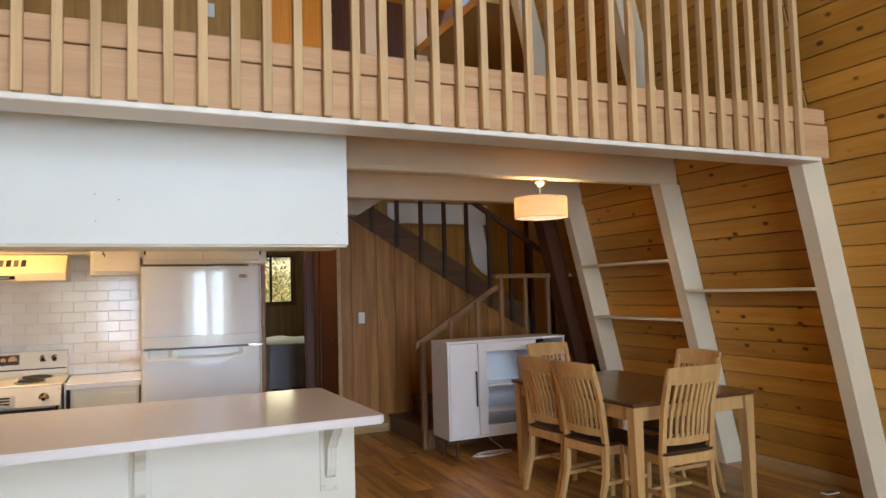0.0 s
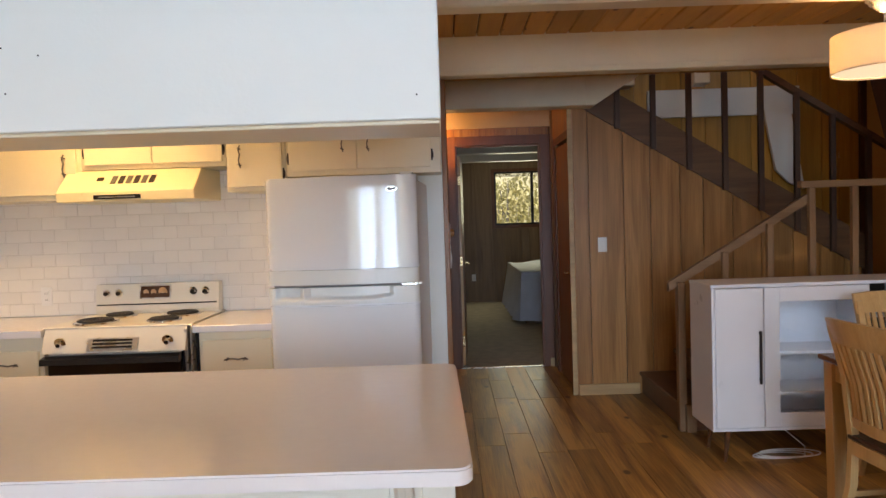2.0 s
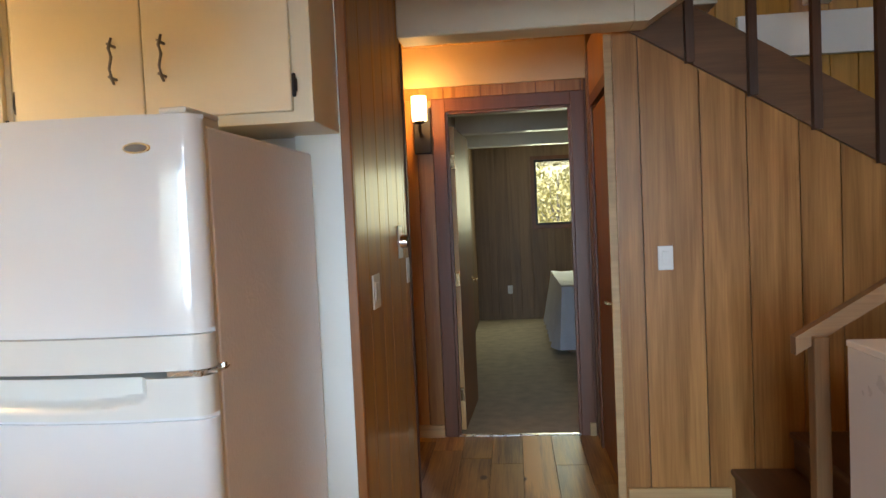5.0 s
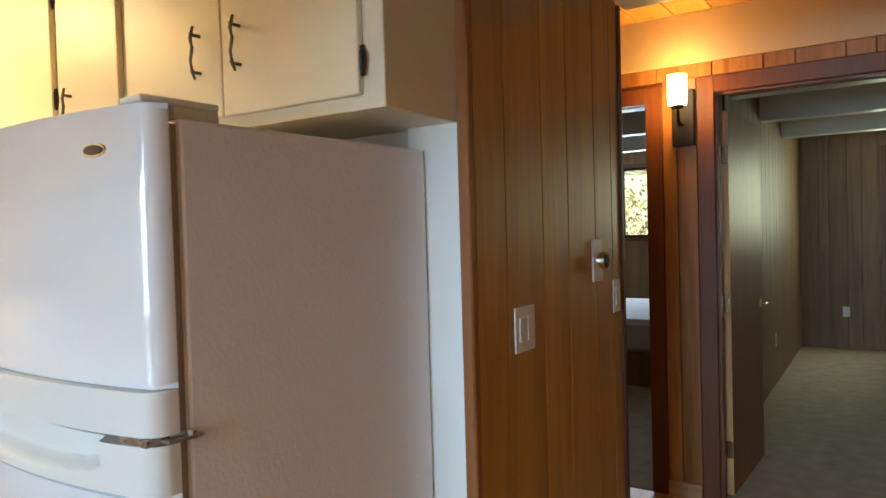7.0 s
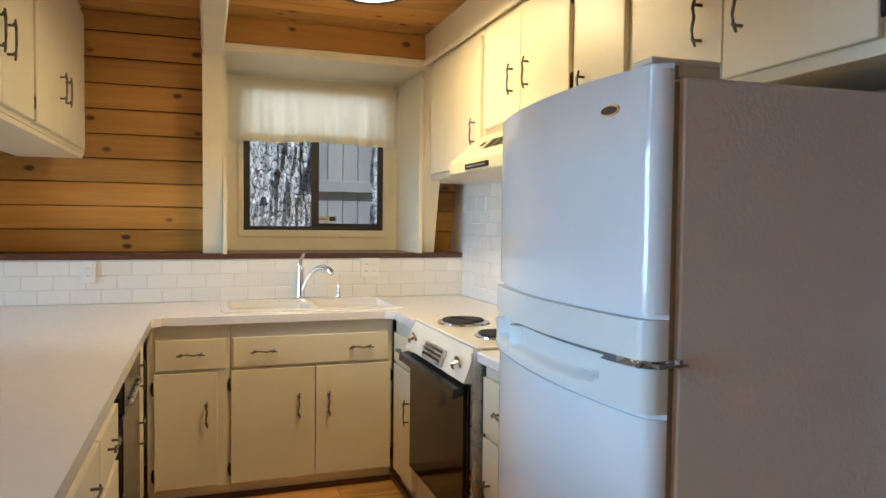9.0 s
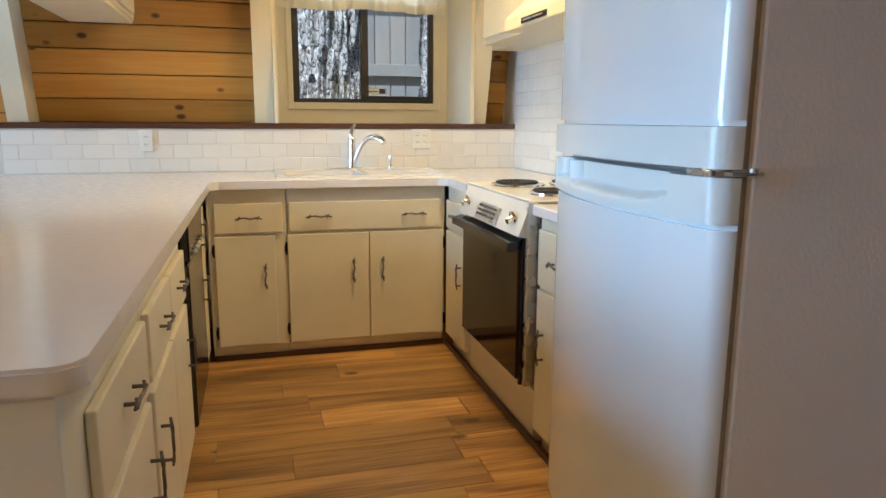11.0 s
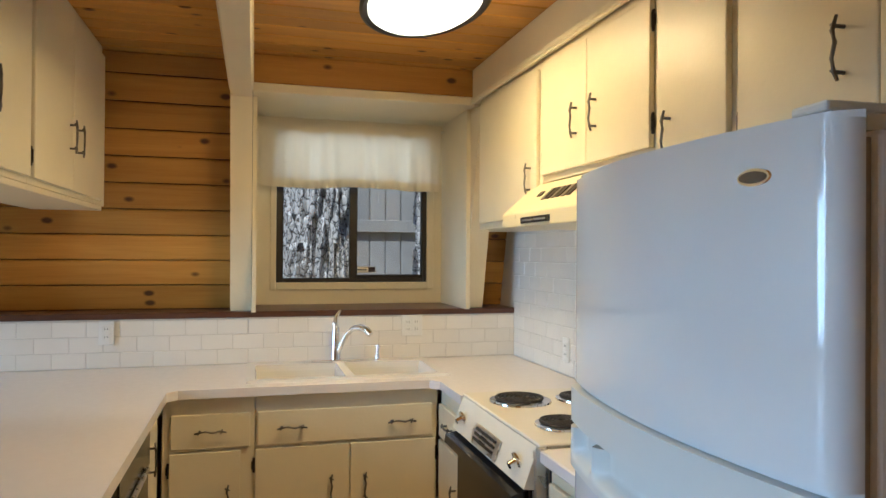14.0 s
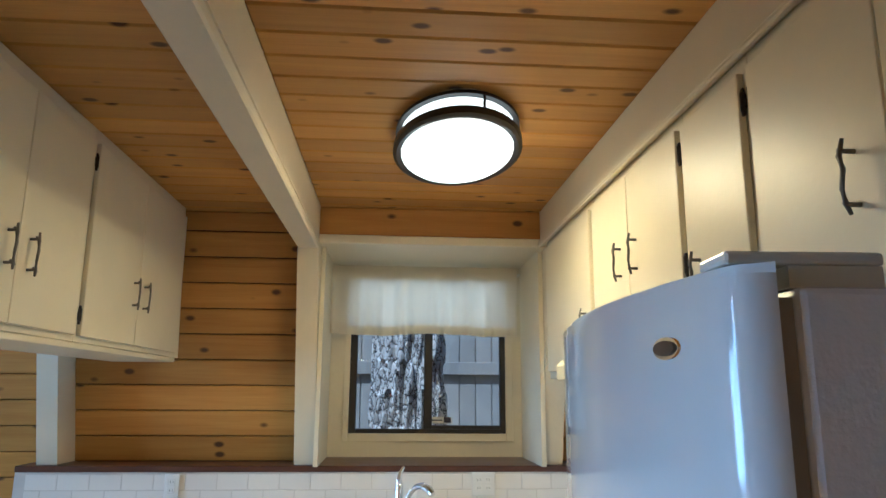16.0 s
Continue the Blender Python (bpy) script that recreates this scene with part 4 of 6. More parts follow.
for nm, z0, z1 in (("freezer_door", 1.195, 1.663), ("fridge_door", 0.10, 1.02)):
    bm = bmesh.new()
    fr_door(bm, z0, z1)
    es = [e for e in bm.edges if abs(e.verts[0].co.z - e.verts[1].co.z) < 1e-6 and e.verts[0].co.y < -0.719 and e.verts[1].co.y < -0.719]
    bmesh.ops.bevel(bm, geom=es, offset=0.010, segments=2, affect="EDGES")
    part(nm, bm, FRIDGE, ob, smooth=True)
bm = bmesh.new()
fr_door(bm, 1.120, 1.194, 0.010)
part("freezer_handle_band", bm, FRIDGE_B, ob, smooth=True)
bm = bmesh.new()


def ease(a, b, v):
    v = min(1, max(0, (v - a) / (b - a)))
    return v * v * (3 - 2 * v)


def scoop(px, z, a, b, slope):
    """Depth of a finger hold between a and b, open to the top, its end rising."""
    low = 1.040 + slope * ease(b - 0.13, b, px)
    return 0.030 * ease(low, low + 0.022, z) * ease(a, a + 0.03, px) * (1 - ease(b - 0.03, b, px))


NX, NZ = 72, 14
grid = []
for j in range(NZ + 1):
    z = 1.021 + (1.105 - 1.021) * j / NZ
    row = []
    for i in range(NX + 1):
        px = FW * math.sin(math.pi / 2 * (2 * i / NX - 1)) if i % NX else (FW if i else -FW)
        q = max(0, abs(px) - (FW - 0.030)) / 0.030
        y = bow(px / FW) - 0.010 + 0.030 * (1 - math.sqrt(max(0, 1 - q * q)))
        y += scoop(px, z, -0.35, -0.195, 0.0) + scoop(px, z, -0.190, 0.265, 0.012)
        row.append(bm.verts.new((px, y, z)))
    row.insert(0, bm.verts.new((-FW, -0.715, z)))
    row.append(bm.verts.new((FW, -0.715, z)))
    grid.append(row)
for j in range(NZ):
    for i in range(NX + 3):
        k = (i + 1) % (NX + 3)
        bm.faces.new((grid[j][i], grid[j][k], grid[j + 1][k], grid[j + 1][i]))
bm.faces.new(grid[0][::-1])
bm.faces.new(grid[NZ])
part("fridge_handle_band", bm, FRIDGE_B, ob, smooth=True)
boxpart("gasket", (-FW + 0.02, FW - 0.012, -0.714, -0.696, 0.10, 1.632), mat("gasket", (0.33, 0.30, 0.28), 0.6), ob, 0)
bm = bmesh.new()
box(bm, 0.30, 0.380, -0.772, -0.66, 1.106, 1.119, bevel=0.002)
cyl(bm, (0.372, -0.735, 1.106), (0.372, -0.735, 1.122), 0.008, None, 10)
cyl(bm, (0.392, -0.695, 1.106), (0.392, -0.695, 1.122), 0.008, None, 10)
box(bm, 0.37, 0.403, -0.745, -0.68, 1.109, 1.115, bevel=0.001)
part("hinge", bm, STEEL, ob)
bm = bmesh.new()
box(bm, 0.306, 0.368, -0.752, -0.60, 1.664, 1.677, bevel=0.004, seg=2)
box(bm, 0.308, 0.366, -0.692, -0.602, 1.6425, 1.6635)
part("hinge_cover", bm, FRIDGE_B, ob)
bm = bmesh.new()
cyl(bm, (0, 0, 0), (0, -0.003, 0), 0.031, 0.028, 28)
bmesh.ops.transform(bm, matrix=Matrix.Translation((0.265, bow(0.70) + 0.001, 1.592)) @ pose(0, 0, 0, 0, 0, 7) @ Matrix.Diagonal((1.0, 1.0, 0.42, 1)), verts=bm.verts[:])
part("emblem", bm, CHROME, ob, "oval chrome emblem")
bm = bmesh.new()
cyl(bm, (0, 0, 0), (0, -0.002, 0), 0.024, 0.023, 24)
bmesh.ops.transform(bm, matrix=Matrix.Translation((0.265, bow(0.70) - 0.0025, 1.592)) @ pose(0, 0, 0, 0, 0, 7) @ Matrix.Diagonal((1.0, 1.0, 0.34, 1)), verts=bm.verts[:])
part("emblem_inset", bm, PEWTER, ob)
boxpart("kick_grille", (-FW + 0.03, FW - 0.02, -0.735, -0.70, 0.0, 0.09), BLACK, ob)

# ---------- stove ----------
ob = thing("stove", (-0.047, 7.325, 0), "cream electric coil stove with a black oven door", "stove")
SW = 0.378
bm = bmesh.new()
box(bm, -SW, SW, -0.59, 0, 0.21, 0.895, bevel=0.003)
part("body", bm, STOVE, ob)
bm = bmesh.new()
box(bm, -SW - 0.014, SW + 0.012, -0.61, 0.0, 0.911, 0.922, bevel=0.004)
box(bm, -SW, SW, -0.605, -0.01, 0.893, 0.911)
part("cooktop", bm, STOVE, ob)
boxpart("base_panel", (-0.39, 0.395, -0.585, -0.45, 0.0, 0.205), CAB, ob)
bm = bmesh.new()
prism(bm, [(-0.61, 0.91), (-0.655, 0.79), (-0.59, 0.78), (-0.57, 0.91)], 0, -SW, SW)
part("control_panel", bm, STOVE, ob)
bm = bmesh.new()
prism(bm, [(-0.635, 0.865), (-0.660, 0.800), (-0.655, 0.797), (-0.630, 0.862)], 0, -0.14, 0.13)
part("vent_panel", bm, STEEL, ob)
for k in range(3):
    bm = bmesh.new()
    box(bm, -0.11, 0.10, -0.003, 0.0, -0.005, 0.005)
    bmesh.ops.transform(bm, matrix=pose(0, -0.641 - 0.0068 * k, 0.852 - 0.017 * k, -20, 0, 0), verts=bm.verts[:])
    part("vent_slot", bm, BLACK, ob)
for sx in (-0.285, 0.285):
    bm = bmesh.new()
    lathe(bm, [(0, 0.030), (0.013, 0.030), (0.015, 0.008), (0.030, 0.006), (0.031, 0.0)], n=20)
    bmesh.ops.transform(bm, matrix=pose(sx, -0.637, 0.845, 110, 0, 0), verts=bm.verts[:])
    k = part("knob", bm, CHROME, ob, smooth=True)
    bm = bmesh.new()
    cyl(bm, (0, 0, 0.030), (0, 0, 0.033), 0.010, None, 14)
    bmesh.ops.transform(bm, matrix=pose(sx, -0.637, 0.845, 110, 0, 0), verts=bm.verts[:])
    part("knob_centre", bm, BLACK, k)
bm = bmesh.new()
box(bm, -0.36, 0.345, -0.640, -0.592, 0.235, 0.770, bevel=0.006)
part("oven_door", bm, OVENGL, ob)
bm = bmesh.new()
prism(bm, [(-0.64, 0.775), (-0.685, 0.765), (-0.690, 0.735), (-0.675, 0.730), (-0.64, 0.745)], 0, -0.375, 0.355)
part("oven_handle", bm, BLACK, ob)
boxpart("side_trim", (0.347, 0.362, -0.632, -0.592, 0.22, 0.78), BLACK, ob)
boxpart("side_channel", (0.364, 0.382, -0.622, -0.590, 0.22, 0.90), STEEL, ob)
boxpart("side_edge", (0.398, 0.408, -0.628, -0.590, 0.23, 0.92), STEEL, ob)
# black strip standing in for the shade between stove and cabinet
boxpart("gap", (0.410, 0.428, -0.585, -0.560, 0.10, 0.87), BLACK, ob)
# backguard
bm = bmesh.new()
prism(bm, [(-0.085, 0.922), (-0.095, 0.945), (-0.070, 1.100), (-0.012, 1.100), (-0.012, 0.922)], 0, -SW + 0.01, SW)
part("backguard", bm, STOVE, ob)
bm = bmesh.new()
prism(bm, [(-0.0935, 0.975), (-0.0975, 0.975), (-0.0965, 0.982), (-0.0925, 0.982)], 0, -SW + 0.02, SW - 0.01)
part("trim_strip", bm, BLACK, ob)
bm = bmesh.new()
prism(bm, [(-0.089, 1.010), (-0.092, 1.010), (-0.079, 1.090), (-0.076, 1.090)], 0, -0.10, 0.09)
part("clock_panel", bm, STEEL, ob)
bm = bmesh.new()
prism(bm, [(-0.0895, 1.016), (-0.0935, 1.016), (-0.0815, 1.084), (-0.0775, 1.084)], 0, -0.092, 0.082)
part("clock_glass", bm, CLOCKF, ob)
for sx, r in ((-0.060, 0.016), (-0.014, 0.016), (0.042, 0.026)):
    bm = bmesh.new()
    lathe(bm, [(0, 0.003), (r * 0.25, 0.005), (r * 0.4, 0.002), (r * 0.8, 0.002), (r, 0.004), (r * 1.05, 0.0)], n=20)
    bmesh.ops.transform(bm, matrix=pose(sx, -0.088, 1.050, 99.5, 0, 0), verts=bm.verts[:])
    part("dial", bm, COPPER, ob, smooth=True)
for sx in (-0.30, -0.225, 0.225, 0.30):
    bm = bmesh.new()
    lathe(bm, [(0, 0.024), (0.012, 0.024), (0.014, 0.006), (0.024, 0.005), (0.025, 0.0)], n=18)
    bmesh.ops.transform(bm, matrix=pose(sx, -0.083, 1.050, 99.5, 0, 0), verts=bm.verts[:])
    k = part("knob", bm, CHROME, ob, smooth=True)
    bm = bmesh.new()
    cyl(bm, (0, 0, 0.020), (0, 0, 0.026), 0.014, 0.012, 14)
    bmesh.ops.transform(bm, matrix=pose(sx, -0.083, 1.050, 99.5, 0, 0), verts=bm.verts[:])
    part("knob_cap", bm, BLACK, k)
for sx, sy, r in ((-0.19, -0.44, 0.098), (0.19, -0.44, 0.078), (-0.17, -0.20, 0.078), (0.20, -0.20, 0.090)):
    bm = bmesh.new()
    lathe(bm, [(r * 1.22, 0.0), (r * 1.2, 0.006), (r * 1.05, 0.003), (r * 0.5, -0.004), (0, -0.004)], (sx, sy, 0.923), 30)
    pan = part("drip_pan", bm, CHROME, ob, smooth=True)
    bm = bmesh.new()
    tube(bm, [(sx + r * (0.15 + 0.85 * a / 140) * math.cos(a * math.pi / 14), sy + r * (0.15 + 0.85 * a / 140) * math.sin(a * math.pi / 14), 0.936) for a in range(141)], 0.0062, 6)
    part("coil", bm, COIL, pan, smooth=True)

# ---------- ceiling light in the kitchen ----------
ob = thing("ceiling_light", (-0.14, 6.47, CEIL - 0.001), "oval flush ceiling light with a dark bronze double ring", "ceiling light")
OV = (1.62, 0.96, 1.0)
bm = bmesh.new()
lathe(bm, [(0.205, 0), (0.208, -0.012), (0.225, -0.012), (0.226, -0.024), (0.208, -0.024), (0.205, -0.004)], n=48)
bmesh.ops.scale(bm, vec=OV, verts=bm.verts[:])
part("upper_ring", bm, IRON, ob, smooth=True)
bm = bmesh.new()
lathe(bm, [(0.205, -0.072), (0.208, -0.068), (0.232, -0.068), (0.234, -0.092), (0.222, -0.098), (0.205, -0.092), (0.205, -0.072)], n=48)
bmesh.ops.scale(bm, vec=OV, verts=bm.verts[:])
part("lower_ring", bm, IRON, ob, smooth=True)
bm = bmesh.new()
lathe(bm, [(0.203, -0.002), (0.203, -0.094), (0.19, -0.104), (0.14, -0.108), (0.07, -0.111), (0.0, -0.112)], n=48)
bmesh.ops.scale(bm, vec=OV, verts=bm.verts[:])
dif = part("diffuser", bm, LIT, ob, smooth=True)
dif.visible_shadow = False
for k in range(3):
    a = 0.25 + k * 2.094
    boxpart("spacer", (0.36 * math.cos(a) - 0.004, 0.36 * math.cos(a) + 0.004, 0.213 * math.sin(a) - 0.004, 0.213 * math.sin(a) + 0.004, -0.070, -0.020), IRON, ob, 0)

# ---------- pendant drum lamp ----------
ob = thing("pendant_lamp", (3.50, 5.88, CEIL - 0.001), "drum pendant lamp with a linen shade and warm light", "pendant lamp")
bm = bmesh.new()
lathe(bm, [(0, 0), (0.062, 0), (0.058, -0.012), (0.02, -0.045), (0.008, -0.05)], (0, -0.0, -0.215), n=28)
box(bm, -0.05, 0.05, -0.05, 0.05, -0.215, 0.0)
part("canopy", bm, STEEL, ob, smooth=True)
bm = bmesh.new()
cyl(bm, (0, 0, -0.26), (0, 0, -0.36), 0.006, None, 8)
part("stem", bm, STEEL, ob)
bm = bmesh.new()
lathe(bm, [(0.190, -0.345), (0.195, -0.345), (0.195, -0.495), (0.190, -0.495), (0.190, -0.345)], n=48)
s = part("shade", bm, SHADE, ob, smooth=True)
bm = bmesh.new()
lathe(bm, [(0.187, -0.487), (0.10, -0.489), (0.0, -0.489)], n=40)
s = part("diffuser", bm, LIT3, ob, smooth=True)
s.visible_shadow = False

# ---------- wall sconce ----------
ob = thing("wall_sconce", (1.68, 9.585, 1.978), "bronze wall sconce with a glowing frosted glass cylinder", "wall sconce")
bm = bmesh.new()
box(bm, -0.055, 0.055, -0.022, 0.024, -0.13, 0.16, bevel=0.004)
part("back_plate", bm, IRON, ob)
bm = bmesh.new()
tube(bm, [(0, -0.02, -0.02), (0, -0.09, -0.03), (0, -0.12, -0.01), (0, -0.125, 0.05)], 0.008, 8)
lathe(bm, [(0.0, 0.045), (0.03, 0.05), (0.034, 0.062), (0, 0.062)], (0, -0.125, 0), n=18)
part("arm", bm, IRON, ob, smooth=True)
bm = bmesh.new()
lathe(bm, [(0.0, 0.064), (0.044, 0.064), (0.047, 0.10), (0.047, 0.215), (0.043, 0.215), (0.043, 0.08), (0, 0.08)], (0, -0.125, 0), n=26)
s = part("glass_shade", bm, LIT2, ob, smooth=True)
s.visible_shadow = False

# ---------- upper cabinets above the peninsula ----------
UX0, UX1 = -1.36, 1.72
bm = bmesh.new()
box(bm, UX0, UX1, 4.875, 4.893, 1.69, 2.44, bevel=0.003)
structure("soffit_back", bm, WALLW, "large smooth white back of the hanging cabinets")
bm = bmesh.new()
box(bm, UX0, UX1 - 0.002, 4.893, 5.192, 1.68, 1.70, bevel=0.003)
structure("trim_soffit", bm, CAB, "cream underside trim of the hanging cabinets")
G = "cabinets above the peninsula"
for k, (x1, w) in enumerate(((-0.240, 1.10), (0.640, 0.877), (1.718, 1.075))):
    h = w / 2 - (0.045 if k == 0 else 0.0)
    cabinet("hanging_cabinet", (x1, 5.192, 0), 180, w, 1.702, CEIL - 0.002, 0.298, [("door", 0.012, h - 0.002, 1.722, 2.405, [(h - 0.06, 1.925, True)], -1), ("door", h + 0.002, w - 0.025, 1.722, 2.405, [(h + 0.06, 1.925, True)], 1)], "cream-painted double-door cabinet hanging above the peninsula", G)

bm = bmesh.new()
for (hx, hz) in ((0.69, 1.885), (0.595, 1.907), (0.60, 1.79), (1.66, 1.753)):
    cyl(bm, (hx, 4.876, hz), (hx, 4.8735, hz), 0.0025, None, 8)
structure("nail_holes", bm, IRON, "small dark screw holes in the white panel")

# the end unit follows the leaning wall
end_body = [o for o in bpy.data.objects if o.name.startswith("hanging_cabinet")][0]
for o in end_body.children:
    if o.name.startswith("body"):
        for v in o.data.vertices:
            if v.co.x > 1.0 and v.co.z < 1.8:
                v.co.x += 0.07

# ---------- sideboard ----------
ob = thing("sideboard", (3.785, 7.27, 0), "white lacquered sideboard with a long-handled door and a glass-fronted section", "sideboard")
W2 = 0.595
SB0, SB1, SD = 0.18, 1.013, 0.34
for nm, d in (("side_panel", (-W2, -W2 + 0.018, -SD, 0, SB0, SB1 - 0.02)), ("side_panel", (W2 - 0.018, W2, -SD, 0, SB0, SB1 - 0.02)), ("top", (-W2 - 0.004, W2 + 0.004, -SD - 0.004, 0, SB1 - 0.019, SB1)), ("bottom", (-W2 + 0.019, W2 - 0.019, -SD + 0.002, 0, SB0, SB0 + 0.018)), ("back", (-W2 + 0.02, W2 - 0.02, -0.012, -0.002, SB0 + 0.02, SB1 - 0.022)), ("divider", (-0.31, -0.295, -SD + 0.02, -0.015, SB0 + 0.02, SB1 - 0.022)), ("divider", (0.285, 0.30, -SD + 0.02, -0.015, SB0 + 0.02, SB1 - 0.022))):
    boxpart(nm, d, SIDEB, ob, 0.002)
boxpart("door", (-W2 + 0.02, -0.305, -SD - 0.001, -SD + 0.017, SB0 + 0.02, SB1 - 0.024), SIDEB, ob, 0.003)
boxpart("handle", (-0.335, -0.322, -SD - 0.022, -SD - 0.012, 0.45, 0.75), IRON, ob, 0.002)
bm = bmesh.new()
for zz in (0.47, 0.73):
    box(bm, -0.333, -0.324, -SD - 0.012, -SD, zz, zz + 0.012)
part("handle_foot", bm, IRON, ob)
gd = new("glass_door")
gd.parent = ob
gd["label"] = "white framed glass door"
for d in ((-0.30, -0.215, SB0 + 0.02, SB1 - 0.024), (0.21, 0.288, SB0 + 0.02, SB1 - 0.024), (-0.215, 0.21, SB0 + 0.02, SB0 + 0.10), (-0.215, 0.21, SB1 - 0.105, SB1 - 0.024)):
    boxpart("frame", (d[0], d[1], -SD - 0.001, -SD + 0.017, d[2], d[3]), SIDEB, gd, 0.002)
p = boxpart("pane", (-0.215, 0.21, -SD + 0.006, -SD + 0.010, SB0 + 0.10, SB1 - 0.105), GLASS, gd, 0)
p.visible_shadow = False
for zz in (0.37, 0.60):
    boxpart("shelf", (-0.293, 0.283, -SD + 0.05, -0.016, zz, zz + 0.016), SIDEB, ob, 0.001)
for zz in (0.50, 0.80):
    boxpart("shelf", (0.302, W2 - 0.02, -SD + 0.02, -0.016, zz, zz + 0.016), SIDEB, ob, 0.001)
boxpart("dark_back", (0.302, W2 - 0.022, -0.020, -0.013, SB0 + 0.02, SB1 - 0.024), IRON, ob, 0)
for sx in (-0.50, 0.50):
    for sy in (-0.31, -0.06):
        bm = bmesh.new()
        cyl(bm, (sx * 1.04, sy, 0.0), (sx, sy, SB0), 0.009, 0.018, 10)
        part("leg", bm, TABLE, ob)
ob = thing("cable", (3.60, 7.02, 0.0), "coiled white electric cable lying under the sideboard", "cable")
bm = bmesh.new()
for q in range(3):
    pts = [((0.15 + 0.012 * q) * math.cos(a / 12 * math.pi) + 0.03 * q, (0.05 + 0.01 * q) * math.sin(a / 12 * math.pi), 0.006 + 0.006 * q) for a in range(25)]
    tube(bm, pts, 0.004, 6)
tube(bm, [(0.15, 0, 0.006), (0.2, 0.1, 0.02), (0.12, 0.2, 0.1)], 0.004, 6)
part("cord", bm, PLASTIC, ob, smooth=True)

# ---------- dining table and chairs ----------
ob = thing("dining_table", (3.94, 5.57, 0), "maple dining table with a dark walnut-stained top", "table")
bm = bmesh.new()
box(bm, -0.51, 0.51, -0.71, 0.71, 0.725, 0.75, bevel=0.006, seg=2)
part("tabletop", bm, TABLE, ob)
for (x0, x1, y0, y1) in ((-0.43, 0.43, -0.665, -0.645), (-0.43, 0.43, 0.645, 0.665), (-0.475, -0.455, -0.625, 0.625), (0.455, 0.475, -0.625, 0.625)):
    boxpart("apron", (x0, x1, y0, y1, 0.635, 0.724), CHAIR, ob, 0.002)
for sx in (-1, 1):
    for sy in (-1, 1):
        bm = bmesh.new()
        prism(bm, [(sx * 0.435, 0.0), (sx * 0.478, 0.0), (sx * 0.492, 0.724), (sx * 0.420, 0.724)], 1, sy * 0.69, sy * 0.625)
        part("leg", bm, CHAIR, ob)


def make_chair(at, rz):
    ob = thing("dining_chair", at, "maple dining chair with slatted back and dark seat", "chair", "chairs round the table", rz)
    # faces its own +y; back at -y
    bm = bmesh.new()
    vs = box(bm, -0.225, 0.225, -0.20, 0.22, 0.445, 0.468, bevel=0.010, seg=2)
    part("seat", bm, SEAT, ob)
    for (x0, x1, y0, y1) in ((-0.19, 0.19, 0.175, 0.195), (-0.19, 0.19, -0.20, -0.18), (-0.205, -0.185, -0.18, 0.175), (0.185, 0.205, -0.18, 0.175)):
        boxpart("apron", (x0, x1, y0, y1, 0.385, 0.444), CHAIR, ob, 0.002)
    for sx in (-1, 1):
        bm = bmesh.new()
        prism(bm, [(sx * 0.18, 0), (sx * 0.205, 0), (sx * 0.215, 0.444), (sx * 0.178, 0.444)], 1, 0.175, 0.21)
        part("front_leg", bm, CHAIR, ob)
        prof = [(-0.27, 0.0), (-0.205, 0.25), (-0.195, 0.45), (-0.225, 0.72), (-0.285, 0.93)]
        pts = [(y, z) for y, z in prof] + [(y + (0.034 if z > 0.2 else 0.026), z) for y, z in prof[::-1]]
        bm = bmesh.new()
        prism(bm, pts, 0, sx * 0.225, sx * 0.190)
        part("back_leg", bm, CHAIR, ob)
        boxpart("side_stretcher", (sx * 0.20 - 0.009, sx * 0.20 + 0.009, -0.205, 0.175, 0.20, 0.225), CHAIR, ob, 0.003)
    boxpart("stretcher", (-0.19, 0.19, -0.035, -0.015, 0.203, 0.223), CHAIR, ob, 0.003)

    def curved_rail(z0, z1, yb, lean, depth=0.02, bow_=0.035, x=0.232):
        bm = bmesh.new()
        n = 10
        prev = None
        for i in range(n + 1):
            px = -x + 2 * x * i / n
            dy = -bow_ * (1 - (px / x) ** 2)
            c = [bm.verts.new((px, yb + dy, z0)), bm.verts.new((px, yb + dy + depth, z0)), bm.verts.new((px, yb + dy + depth - lean, z1 + 0.008 * (1 - (px / x) ** 2))), bm.verts.new((px, yb + dy - lean, z1 + 0.008 * (1 - (px / x) ** 2)))]
            if prev:
                for k in range(4):
                    bm.faces.new((prev[k], prev[(k + 1) % 4], c[(k + 1) % 4], c[k]))
            else:
                bm.faces.new(c[::-1])
            prev = c
        bm.faces.new(prev)
        return bm
    part("top_rail", curved_rail(0.865, 0.965, -0.257, 0.032), CHAIR, ob)
    part("lower_rail", curved_rail(0.505, 0.545, -0.192, 0.004, x=0.19, bow_=0.028), CHAIR, ob)
    for k in range(8):
        px = -0.152 + 0.0435 * k
        b1, b2 = -0.028 * (1 - (px / 0.19) ** 2), -0.035 * (1 - (px / 0.232) ** 2)
        bm = bmesh.new()
        prism(bm, [(-0.19 + b1, 0.54), (-0.213 + b1, 0.70), (-0.259 + b2, 0.87), (-0.247 + b2, 0.87), (-0.201 + b1, 0.70), (-0.178 + b1, 0.54)], 0, px - 0.0115, px + 0.0115)
        part("slat", bm, CHAIR, ob)
    for p in ob.children:
        p.data.transform(Matrix.Diagonal((0.87, 1, 1, 1)))
    return ob


c1 = make_chair((3.61, 5.81, 0), -85)
copy_thing(c1, pose(3.61, 5.36, 0, 0, 0, -84))
copy_thing(c1, pose(3.76, 4.97, 0, 0, 0, -1))
copy_thing(c1, pose(4.22, 5.40, 0, 0, 0, 91))
copy_thing(c1, pose(4.06, 6.45, 0, 0, 0, 180))

